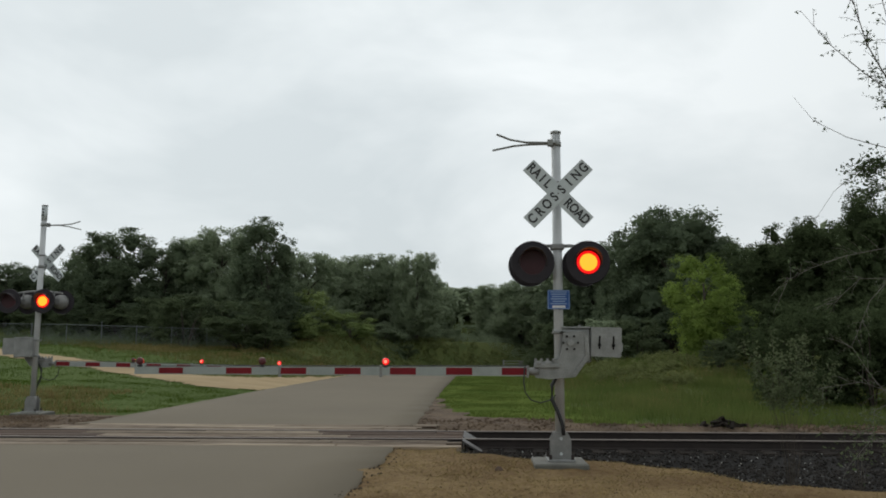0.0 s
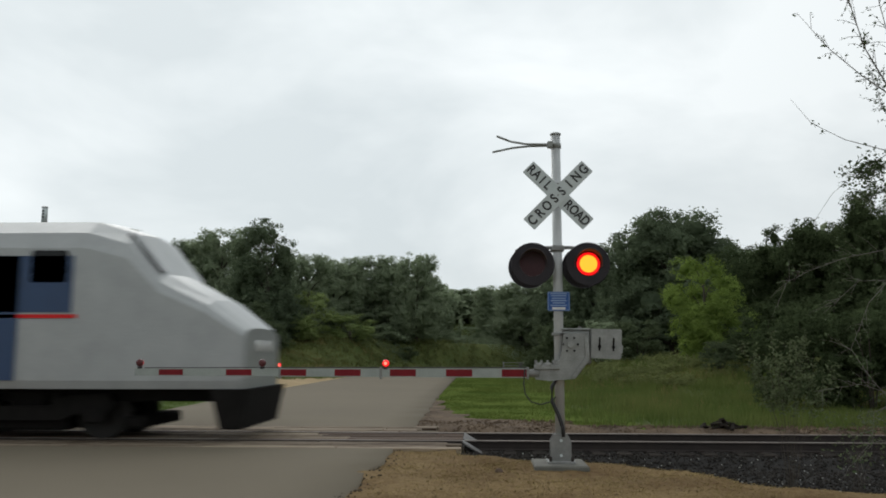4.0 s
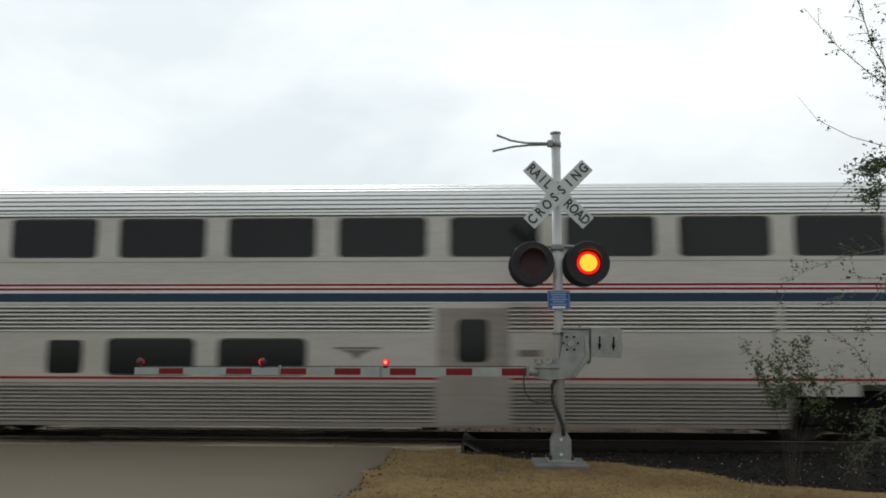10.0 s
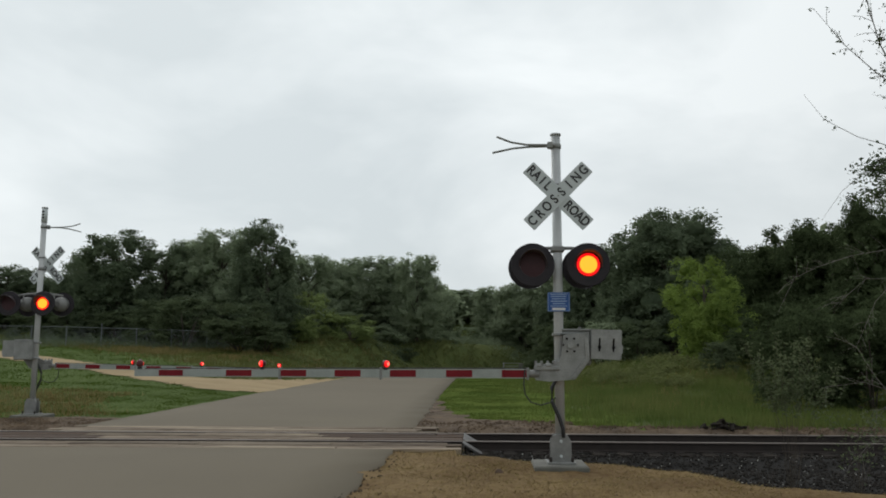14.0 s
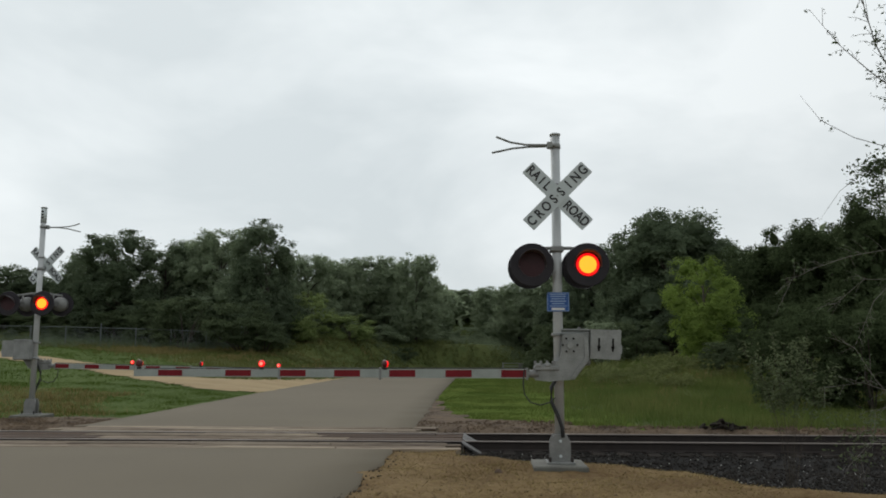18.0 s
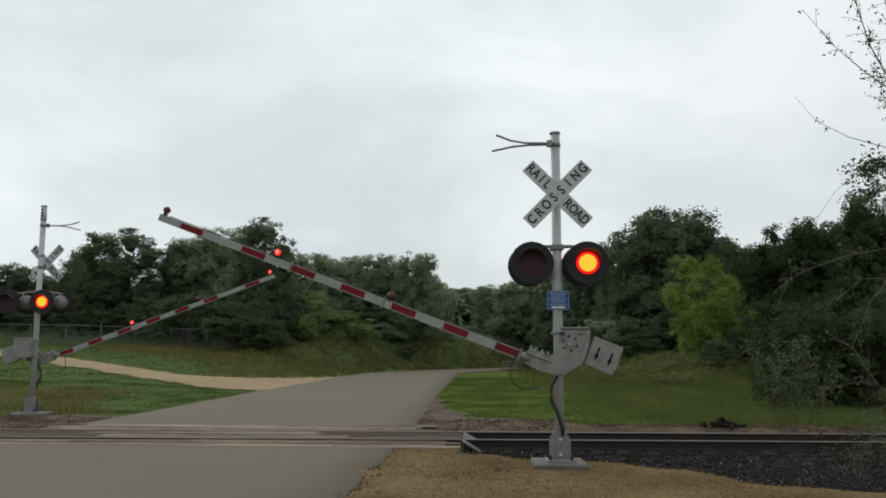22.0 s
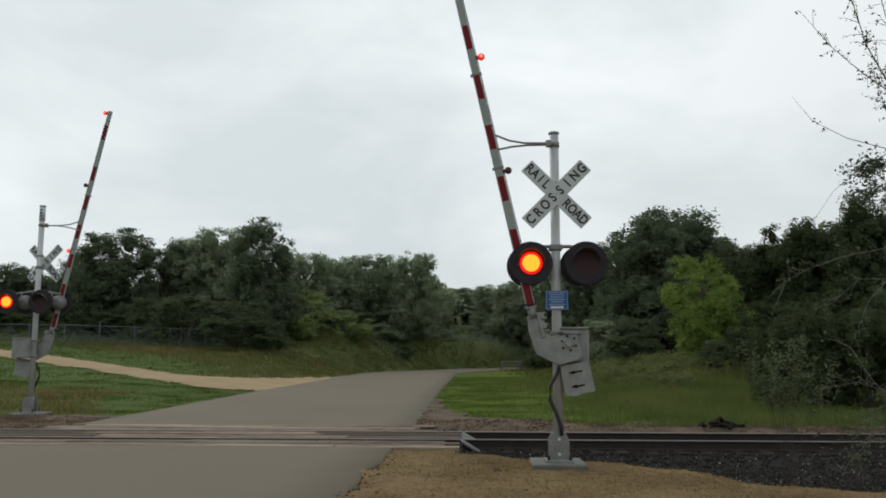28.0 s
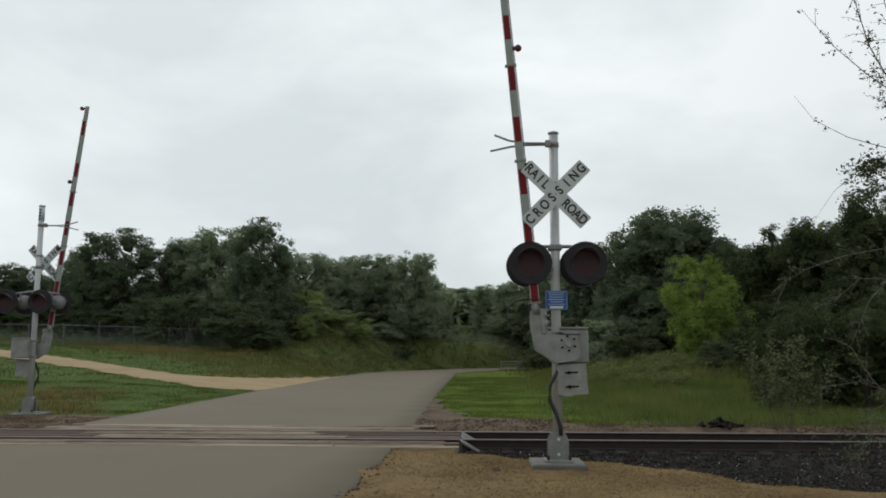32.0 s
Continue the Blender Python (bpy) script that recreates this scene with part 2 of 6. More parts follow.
BANKGREEN = surface("green bank growth", (0.205, 0.225, 0.092), (0.138, 0.162, 0.066), 0.9, scale=0.4, fine=2, vary=0.8, bump=0, island=0.15, spec=0.0, thin=0.5)
LEAFBUSH = surface("olive bush leaves", (0.310, 0.375, 0.150), (0.200, 0.255, 0.104), 0.8, scale=0.6, fine=3, vary=0.7, bump=0, island=0.12, spec=0.0, thin=0.45)
LEAFSHRUB = surface("dull shrub leaves", (0.140, 0.172, 0.094), (0.086, 0.110, 0.060), 0.8, scale=0.5, fine=2, vary=0.5, bump=0, island=0.15, spec=0.0, thin=0.45)
LEAFNEAR = surface("dusty shrub leaves", (0.105, 0.140, 0.072), (0.060, 0.084, 0.042), 0.6, scale=3, fine=20, bump=0, island=0.4, spec=0.1, thin=0.4)
LEAFWILD = surface("grey-green wild leaves", (0.150, 0.180, 0.094), (0.094, 0.118, 0.060), 0.7, scale=3, fine=20, bump=0, island=0.3, spec=0.1, thin=0.5)
TWIG = surface("grey twig bark", (0.205, 0.192, 0.172), (0.120, 0.110, 0.098), 0.9, scale=10, fine=60, bump=0.3)
CHAIN = surface("fence wire", (0.20, 0.22, 0.23), (0.15, 0.165, 0.17), 0.6, 0.4, scale=5, fine=60, bump=0)


# ---- building blocks ----
def finish(name, bm, material, smooth=False):
    me = bpy.data.meshes.new(name)
    bm.normal_update()
    bm.to_mesh(me)
    bm.free()
    for m in material if isinstance(material, (list, tuple)) else (material,):
        me.materials.append(m)
    if smooth:
        me.polygons.foreach_set("use_smooth", [True] * len(me.polygons))
    return me


def part(name, bm, material, parent, label="", smooth=False, kind=""):
    """One mesh object under a thing or under a part; bm may be a finished mesh."""
    me = finish(name, bm, material, smooth) if isinstance(bm, bmesh.types.BMesh) else bm
    ob = new(name, me)
    ob.parent = parent
    return tagged(ob, label, kind=kind)


def thing(name, m, label, category, group="", kind=""):
    ob = new(name)
    ob.matrix_world = m
    ob.empty_display_size = 0.2
    return tagged(ob, label, category, group, kind)


def solid(name, bm, material, label, category="", kind="", smooth=False, group=""):
    return tagged(new(name, finish(name, bm, material, smooth)), label, category, group, kind)


def box(bm, lo, hi, bevel=0.0, mat=0):
    made = bmesh.ops.create_cube(bm, size=1.0)["verts"]
    for v in made:
        v.co = Vector([lo[i] + (v.co[i] + 0.5) * (hi[i] - lo[i]) for i in range(3)])
    faces = {f for v in made for f in v.link_faces}
    for f in faces:
        f.material_index = mat
    if bevel:
        bmesh.ops.bevel(bm, geom=list({e for v in made for e in v.link_edges}), offset=bevel, segments=1, affect="EDGES", material=mat)
    return bm


def tube(bm, points, radii, sides=8, mat=0, cap=True):
    """A tapered tube along points."""
    points = [Vector(p) for p in points]
    if not isinstance(radii, (list, tuple)):
        radii = [radii] * len(points)
    rings = []
    for i, p in enumerate(points):
        d = (points[min(i + 1, len(points) - 1)] - points[max(i - 1, 0)]).normalized()
        u = d.cross(Vector((0, 0, 1)))
        if u.length < 0.05:
            u = d.cross(Vector((0, 1, 0)))
        u.normalize()
        w = d.cross(u)
        rings.append([bm.verts.new(p + (u * math.cos(a) + w * math.sin(a)) * radii[i]) for a in [2 * math.pi * k / sides for k in range(sides)]])
    for a, b in zip(rings, rings[1:]):
        for k in range(sides):
            f = bm.faces.new((a[k], a[(k + 1) % sides], b[(k + 1) % sides], b[k]))
            f.material_index, f.smooth = mat, sides > 6
    if cap:
        for ring in (rings[0][::-1], rings[-1]):
            bm.faces.new(ring).material_index = mat
    return bm


def prism(bm, outline, y0, y1, mat=0):
    """A plate: an outline in x and z, from y0 to y1."""
    a = [bm.verts.new((x, y0, z)) for x, z in outline]
    b = [bm.verts.new((x, y1, z)) for x, z in outline]
    n = len(a)
    faces = [bm.faces.new(a), bm.faces.new(b[::-1])] + [bm.faces.new((a[(i + 1) % n], a[i], b[i], b[(i + 1) % n])) for i in range(n)]
    for f in faces:
        f.material_index = mat
    bmesh.ops.recalc_face_normals(bm, faces=faces)
    return bm


def along(bm, section, x0, x1, mat=0):
    """A bar along x with a section in y and z."""
    a = [bm.verts.new((x0, y, z)) for y, z in section]
    b = [bm.verts.new((x1, y, z)) for y, z in section]
    n = len(a)
    faces = [bm.faces.new(a), bm.faces.new(b[::-1])] + [bm.faces.new((a[(i + 1) % n], a[i], b[i], b[(i + 1) % n])) for i in range(n)]
    for f in faces:
        f.material_index = mat
    bmesh.ops.recalc_face_normals(bm, faces=faces)
    return bm


def rounded(x0, x1, z0, z1, r, k=3):
    """The outline of a rectangle with rounded corners."""
    out = []
    for cx, cz, a0 in ((x1 - r, z1 - r, 0), (x0 + r, z1 - r, 90), (x0 + r, z0 + r, 180), (x1 - r, z0 + r, 270)):
        out += [(cx + r * math.cos(radians(a0 + 90 * i / k)), cz + r * math.sin(radians(a0 + 90 * i / k))) for i in range(k + 1)]
    return out


def smooth_step(v, a, b):
    s = min(1.0, max(0.0, (v - a) / (b - a)))
    return s * s * (3 - 2 * s)


def road_side(y):
    """The road's left and right edge; past the crossing it bends away to the right."""
    bend = 9.0 * smooth_step(y, 48, 78) + max(0.0, y - 70) * 0.9
    return -10.15 + bend - 0.25 * smooth_step(y, 4, 20), -2.62 + bend - 0.18 * smooth_step(y, 4, 20)


def dirt_edge(x):
    """Where the tan dirt ends and the ballast begins, on the near side of the track."""
    return -2.9 - 1.0 * smooth_step(x, -1.6, 0.6) - 0.6 * smooth_step(x, 0.6, 1.7) - 1.4 * smooth_step(x, 1.6, 2.5) - 0.6 * smooth_step(x, 2.4, 5.0)


def height(x, y):
    """The lie of the land."""
    z = -0.06
    if abs(y) < 2.4:
        z -= 0.17 * (1 - smooth_step(abs(y), 1.5, 2.4))
    if y < -1.4 and x > -1.6:
        e = dirt_edge(x)
        z -= 0.30 * smooth_step(x, -1.6, 0.5) * smooth_step(y, e - 0.3, e + 0.5) * (1 - smooth_step(y, -2.3, -1.4))
    if y > 3:
        z += 2.6 * (1 - math.exp(-max(0.0, -x - 10.5) / 11)) * min(0.87, (y - 3) / 45)
        z += 1.2 * smooth_step(x, 1, 9) * smooth_step(y, 8, 26) * (1 - smooth_step(y, 32, 48) * (1 - smooth_step(x - road_side(y)[1], 4, 12)))
        z += 2.9 * smooth_step(y, 40, 68) * smooth_step(road_side(y)[0] - x, 0.5, 8) * (1 - 0.75 * smooth_step(-x, 14, 26))
        z += 1.2 * smooth_step(y, 46, 80) * smooth_step(x - road_side(y)[1], 2, 9)
        if x < -10.6 or x > -2.2:
            z += 0.05 * noise.noise(Vector((x * 0.4, y * 0.4, 0.0)))
    if y > 60:
        edge = 66 + 20 * smooth_step(x, -20, -5)
        z += 4.5 * smooth_step(y, edge, edge + 24) * (1 - smooth_step(x - road_side(y)[0], -3, 0) * (1 - smooth_step(x - road_side(y)[1], 0, 4)))
    if y < -5:
        z += 0.03 * noise.noise(Vector((x * 0.8, y * 0.8, 3.0)))
    return z


def spread(lo, hi, near_lo, near_hi, step):
    """Grid lines: even between near_lo and near_hi, ever wider beyond."""
    out = list(np.arange(near_lo, near_hi + step / 2, step))
    s = step
    while out[-1] < hi:
        s *= 1.35
        out.append(out[-1] + s)
    s = step
    while out[0] > lo:
        s *= 1.35
        out.insert(0, out[0] - s)
    return [float(v) for v in out]


def sheet(name, xs, ys, inside, lift, material, label, category="", edge=0.0):
    """A part of the ground: the cells of a grid that lie inside, draped over the land."""
    index, verts, faces = {}, [], []
    for i in range(len(xs) - 1):
        for j in range(len(ys) - 1):
            if inside((xs[i] + xs[i + 1]) / 2, (ys[j] + ys[j + 1]) / 2):
                f = []
                for a, b in ((i, j), (i + 1, j), (i + 1, j + 1), (i, j + 1)):
                    if (a, b) not in index:
                        index[a, b] = len(verts)
                        x = xs[a] + edge * noise.noise(Vector((xs[a] * 1.7, ys[b] * 1.7, 5)))
                        y = ys[b] + edge * noise.noise(Vector((xs[a] * 1.7, ys[b] * 1.7, 9)))
                        verts.append((x, y, lift(x, y)))
                    f.append(index[a, b])
                faces.append(f)
    me = bpy.data.meshes.new(name)
    me.from_pydata(verts, [], faces)
    me.polygons.foreach_set("use_smooth", [True] * len(faces))
    me.materials.append(material)
    return tagged(new(name, me), label, category, kind="structure")


# ---- the ground ----
sheet("ground", spread(-3000, 3000, -64, 40, 0.9), spread(-3000, 3000, -26, 100, 0.9), lambda x, y: True,
      lambda x, y: height(x, y) - (0.16 if -24 < y < 2.2 else 0.0), GROUND,
      "gently rolling green meadow with rough grass", "ground")


def wobble(v, k):
    return 0.10 * noise.noise(Vector((v * 0.9, k, 0))) + 0.05 * noise.noise(Vector((v * 3.3, k, 0)))


def mown(x, y, shift=0.0):
    """Where the grass is kept short: beside the road, the drive and the track."""
    w = 1.2 * noise.noise(Vector((x * 0.35, y * 0.25, 8))) + shift
    if x < -9.5:
        return y < 33 + 0.9 * max(0.0, -x - 16) + 2 * w and not (x > -16 and y > 24 + 0.8 * w)
    return y > 2 and (x < road_side(y)[1] + 5.4 + w) and y < 60


def road_slab():
    bm = bmesh.new()
    last = None
    y = -34.0
    while y < 96:
        left, right = road_side(y)
        if y < -1:
            left -= 0.12 * (-1 - y)
            right -= 0.020 * min(9.0, -1 - y)
        left, right = left + wobble(y, 1), right + wobble(y, 7)
        row = []
        for k in range(9):
            x = left + (right - left) * k / 8
            z = 0.0 + 0.03 * (1 - abs(k - 4) / 4) * (1 if abs(y) > 3 else 0)
            if y > 46:
                z = max(z, height(x, y) + 0.05)
            row.append(bm.verts.new((x, y, z)))
        row.insert(0, bm.verts.new((left - 0.04, y, row[0].co.z - 0.16)))
        row.append(bm.verts.new((right + 0.04, y, row[-1].co.z - 0.16)))
        if last and not (-1.95 < y < 2.25):
            for k in range(10):
                bm.faces.new((last[k], last[k + 1], row[k + 1], row[k])).smooth = True
        last = row
        y += 0.45 if abs(y) > 2.6 else 0.3
    return solid("road", bm, ASPHALT, "worn grey-brown asphalt road over the railway", "road", "structure")


road_slab()
turf = bpy.data.objects["ground"].data
turf.materials.append(ROUGH)
turf.materials.append(FRESH)
turf.polygons.foreach_set("material_index", [0 if f.center.y < 2 else 1 if not mown(f.center.x, f.center.y) else 2 * (f.center.x > -6) for f in turf.polygons])


def in_drive(x, y):
    if x > -10.1:
        return False
    w = 0.25 * noise.noise(Vector((x * 0.5, y * 0.5, 2)))
    d = min(1.0, (-x - 10.1) / 5.5)
    low = 18.6 + 0.8 * max(0.0, -x - 13) + 0.7 * max(0.0, x + 12)
    high = 25.6 + 0.78 * max(0.0, -x - 16.8) + 19 * (1 - d) ** 3
    return low + w < y < high + w


sheet("gravel_drive", [float(v) for v in np.arange(-48, -9.9, 0.45)], [float(v) for v in np.arange(16, 52, 0.45)], in_drive,
      lambda x, y: height(x, y) + 0.03, DRIVE, "pale tan gravel drive leading off the road", "gravel drive", 0.15)


def in_dirt(x, y):
    w = 0.25 * noise.noise(Vector((x * 1.3, y * 1.3, 4)))
    if y > 0:
        return False
    return (x > -2.9 and y < dirt_edge(x) + w * 1.2 and x < 14) or (-2.9 < x < -1.55 and y < -1.9) or (x < -10.4 and y < -2 and x > -30)


def dirt_top(x, y):
    p = Vector((x, y, 1))
    return height(x, y) + 0.03 + 0.05 * noise.noise(p * 1.1) + 0.03 * smooth_step(x, -2.2, -1.2) + 0.022 * noise.noise(p * 3.7) + 0.012 * noise.noise(p * 9.0)


sheet("dirt_verge", [float(v) for v in np.arange(-30, -3, 0.5)] + [float(v) for v in np.arange(-3, 6, 0.075)] + [float(v) for v in np.arange(6, 14, 0.5)],
      [float(v) for v in np.arange(-22, -9, 0.5)] + [float(v) for v in np.arange(-9, -1.8, 0.075)], in_dirt, dirt_top, DIRT,
      "tan bare dirt verge with dry grass bits", "dirt", 0.10)


def in_shoulder(x, y):
    w = 0.5 * noise.noise(Vector((x * 0.7, y * 0.7, 6)))
    far = 4.6 + w if x < -5 else 4.9 - 2.6 * smooth_step(x, -2, 2.4) + w * 0.5 + 9 * max(0.0, 1 - (x + 2.7) / 1.5) ** 2
    return y > 1.5 and y < far and (x > -2.95 or x < -9.9) and -40 < x < 40


sheet("gravel_shoulder", [float(v) for v in np.arange(-40, 40, 0.3)], [float(v) for v in np.arange(1.2, 15, 0.25)], in_shoulder,
      lambda x, y: height(x, y) + 0.035 + 0.04 * noise.noise(Vector((x * 1.6, y * 1.6, 1))), SHOULDER,
      "brown gravel shoulder beside the track", "gravel", 0.35)


def in_ballast(x, y):
    return y < 2.1 and y > (dirt_edge(x) - 0.5 if x > -1.6 else -2.2) and (x > -1.5 or x < -11.0)


sheet("ballast", [float(v) for v in np.arange(-60, 60, 0.3)], [float(v) for v in np.arange(-7.4, 2.2, 0.2)], in_ballast,
      lambda x, y: height(x, y) + 0.012 + 0.03 * noise.noise(Vector((x * 3, y * 3, 1))), BALLAST, "dark crushed-stone track ballast", "ballast", 0.1)
# ---- the track and the crossing ----
track = thing("railway_track", pose(0, 0, 0), "single railway track with rusty steel rails on dark ties", "railway track", kind="structure")
HEAD = [(-0.036, -0.012), (-0.036, -0.035), (-0.010, -0.05), (-0.010, -0.145), (-0.07, -0.165), (-0.07, -0.18), (0.07, -0.18), (0.07, -0.165), (0.010, -0.145),
        (0.010, -0.05), (0.036, -0.035), (0.036, -0.012)]
for y in (-0.755, 0.755):
    rail = part("rail", along(bmesh.new(), [(y + a, b - 0.004) for a, b in HEAD], -420, 1100), RAIL, track, "rust-brown steel rail")
    part("rail_head", along(bmesh.new(), [(y - 0.036, -0.0155), (y - 0.028, -0.004), (y + 0.028, -0.004), (y + 0.036, -0.0155)], -420, 1100), RAILHEAD, rail,
         "wheel-polished running surface")
TIE_MESH = finish("tie", box(bmesh.new(), (-0.115, -1.3, -0.36), (0.115, 1.3, -0.185), 0.012), TIE)
for i in range(60):
    ob = part("tie", TIE_MESH, None, track)
    x = -1.15 + i * 0.52 if i < 44 else -11.6 - (i - 44) * 0.52
    ob.matrix_basis = pose(x + random.uniform(-0.03, 0.03), random.uniform(-0.06, 0.06), random.uniform(-0.01, 0.006), rz=random.uniform(-1.5, 1.5))
PLATE = finish("tie_plate", box(bmesh.new(), (-0.09, -0.16, -0.188), (0.09, 0.16, -0.176), 0.004), RAIL)
for i in range(18):
    for y in (-0.755, 0.755):
        ob = part("tie_plate", PLATE, None, track)
        ob.matrix_basis = pose(-1.15 + i * 0.52, y, 0)

crossing = thing("crossing_surface", pose(0, 0, 0), "weathered grey timber planks laid between and beside the rails", "crossing planks", kind="structure")
for row, (y0, y1) in enumerate([(-1.98, -1.70), (-1.695, -1.42), (-1.415, -1.13), (-1.125, -0.895), (-0.645, -0.39), (-0.385, -0.13), (-0.125, 0.13), (0.135, 0.385),
                                (0.39, 0.60), (0.83, 1.12), (1.125, 1.40), (1.405, 1.68), (1.685, 1.98), (1.985, 2.27)]):
    x = -11.2 + random.uniform(0, 0.9) - (0.4 if y0 < 0.8 else -0.7)
    end = -1.5 if y0 < 0.7 else -2.3 + random.uniform(-0.3, 0.3)
    sunk = (-0.022 if y0 < -0.8 else -0.016 if 0.1 < y0 < 0.6 else 0.0) - 0.007 * (row % 2)
    while x < end - 0.3:
        far_end = min(end, x + random.choice((2.35, 2.4, 2.44)))
        gap = random.choice((0.006, 0.010, 0.018, 0.026))
        bm = box(bmesh.new(), (x + 0.006, y0 + gap, -0.17), (far_end - 0.006, y1 - gap, 0.0), 0.010)
        for v in bm.verts:
            if v.co.z > -0.05:
                v.co.z += 0.006 * noise.noise(v.co * 2.1)
        ob = part("plank", bm, PLANKDARK if (far_end < -8.4 and -0.7 < y0 < 0.7) or (far_end > -3.2 and -0.7 < y0 < 0.8) else PLANK, crossing)
        ob.location.z = sunk + random.uniform(-0.004, 0.004)
        x = far_end
bm = bmesh.new()
along(bm, [(-0.70, -0.05), (-0.70, -0.34), (0.70, -0.34), (0.70, -0.05)], -11.0, -1.55)
along(bm, [(0.81, -0.05), (0.81, -0.34), (2.29, -0.34), (2.29, -0.05)], -10.2, -2.2)
along(bm, [(-1.96, -0.05), (-1.96, -0.34), (-0.81, -0.34), (-0.81, -0.05)], -11.0, -1.55)
part("plank_bed", bm, UNDER, crossing, "dark gap between the planks")
RAMP = surface("dark steel plate", (0.13, 0.125, 0.12), (0.07, 0.066, 0.062), 0.6, 0.3, scale=5, fine=40, bump=0.2)
bm = bmesh.new()
for y0, y1 in ((-1.30, -0.84), (-0.64, 0.0), (0.02, 0.64)):
    # sloping steel plates that ward dragging gear off the planks' ends
    prism(bm, [(-1.495, 0.0), (-1.47, 0.0), (-1.02, -0.26), (-1.04, -0.28), (-1.495, -0.02)], y0, y1)
    box(bm, (-1.496, y0, -0.30), (-1.470, y1, 0.012), 0.004)
part("end_ramp", bm, RAMP, crossing, "grey steel deflector plates at the planks' end")

# ---- loose stones ----
def stones(name, count, where, r0, r1, material, label, category):
    verts, faces = [], []
    base = [(1, 0, 0), (0, 1, 0), (-1, 0, 0), (0, -1, 0), (0.1, 0.1, 1), (0, 0, -1)]
    tri = [(0, 1, 4), (1, 2, 4), (2, 3, 4), (3, 0, 4), (1, 0, 5), (2, 1, 5), (3, 2, 5), (0, 3, 5)]
    made = 0
    while made < count:
        x, y = where()
        if x is None:
            continue
        r, a = random.uniform(r0, r1), random.uniform(0, 6.28)
        z, k = (dirt_top(x, y) if name == "verge_pebbles" or (name == "asphalt_crumbs" and y < 0) else height(x, y) + 0.02) + r * 0.3, len(verts)
        for p in base:
            q = [c * r * random.uniform(0.65, 1.25) for c in p]
            verts.append((x + q[0] * math.cos(a) - q[1] * math.sin(a), y + q[0] * math.sin(a) + q[1] * math.cos(a), z + q[2] * 0.75))
        faces += [tuple(k + i for i in f) for f in tri]
        made += 1
    me = bpy.data.meshes.new(name)
    me.from_pydata(verts, [], faces)
    me.materials.append(material)
    return tagged(new(name, me), label, category, kind="stuff")


def on_bed():
    if random.random() < 0.85:
        x = random.uniform(-1.4, 9)
        y = random.uniform(dirt_edge(x) - 0.25, 1.9)
    else:
        x, y = random.uniform(-16, -11.2), random.uniform(-2, 2)
    return (None, None) if abs(abs(y) - 0.755) < 0.1 else (x, y)


def on_verge():
    x = random.uniform(-2.4, 6)
    y = random.uniform(-9, -2.2)
    return (x, y) if y < dirt_edge(x) + 0.4 else (None, None)


def on_shoulder():
    x = random.choice((random.uniform(-2.6, 9), random.uniform(-16, -10)))
    return x, random.uniform(1.8, 4.0 if x < 1 else 3.0)


stones("ballast_stones", 19000, on_bed, 0.013, 0.038, STONE, "loose dark grey ballast stones", "stones")
stones("pale_stones", 1300, on_bed, 0.007, 0.020, PALESTONE, "few pale stones among the ballast", "stones")
stones("verge_pebbles", 900, on_verge, 0.006, 0.019, PEBBLE, "small tan pebbles on the dirt verge", "pebbles")
def on_road_edge():
    y = random.uniform(-9, -2.0) if random.random() < 0.18 else random.uniform(2.3, 8)
    return road_side(y)[1] + (-0.020 * (-1 - y) if y < -1 else 0) + wobble(y, 7) + random.gauss(0.06, 0.09), y


stones("asphalt_crumbs", 850, on_road_edge, 0.006, 0.024, ASPHALTDARK, "dark crumbled asphalt along the road's edge", "rubble")
stones("shoulder_stones", 5000, on_shoulder, 0.018, 0.05, SHOULDER, "brown loose gravel stones", "stones")


# ---- the signals ----
def disc(bm, c, r, y, n=24, mat=0, inner=0.0):
    """A disc, or a ring, that faces -y."""
    ring = [bm.verts.new((c[0] + r * math.cos(2 * math.pi * k / n), y, c[1] + r * math.sin(2 * math.pi * k / n))) for k in range(n)]
    if not inner:
        bm.faces.new(ring).material_index = mat
    else:
        small = [bm.verts.new((c[0] + inner * math.cos(2 * math.pi * k / n), y, c[1] + inner * math.sin(2 * math.pi * k / n))) for k in range(n)]
        for k in range(n):
            bm.faces.new((ring[k], ring[(k + 1) % n], small[(k + 1) % n], small[k])).material_index = mat


def lens_mesh():
    """A round lens that glows on its front and is dull on its back."""
    bm = bmesh.new()
    # lit red rim, drawn oversize so it also paints the halo and hood glow
    r, n, prev = 0.168, 28, None
    for rr, bulge in ((0.03, 0.030), (0.126, 0.016), (0.134, 0.014), (r, 0.004)):
        ring = [bm.verts.new((rr * math.cos(2 * math.pi * k / n), -bulge, rr * math.sin(2 * math.pi * k / n))) for k in range(n)]
        if prev:
            for k in range(n):
                f = bm.faces.new((prev[k], prev[(k + 1) % n], ring[(k + 1) % n], ring[k]))
                f.material_index, f.smooth = (1 if rr > 0.13 else 0), True
        else:
            bm.faces.new(ring).material_index = 0
        prev = ring
    rear = [bm.verts.new((v.co.x * 1.069, 0.006, v.co.z * 1.069)) for v in prev]
    for k in range(n):
        bm.faces.new((prev[k], prev[(k + 1) % n], rear[(k + 1) % n], rear[k])).material_index = 2
    bm.faces.new(rear).material_index = 2
    bmesh.ops.recalc_face_normals(bm, faces=bm.faces)
    return finish("lens", bm, (LIT_CORE, LIT_RIM, DULLRED))


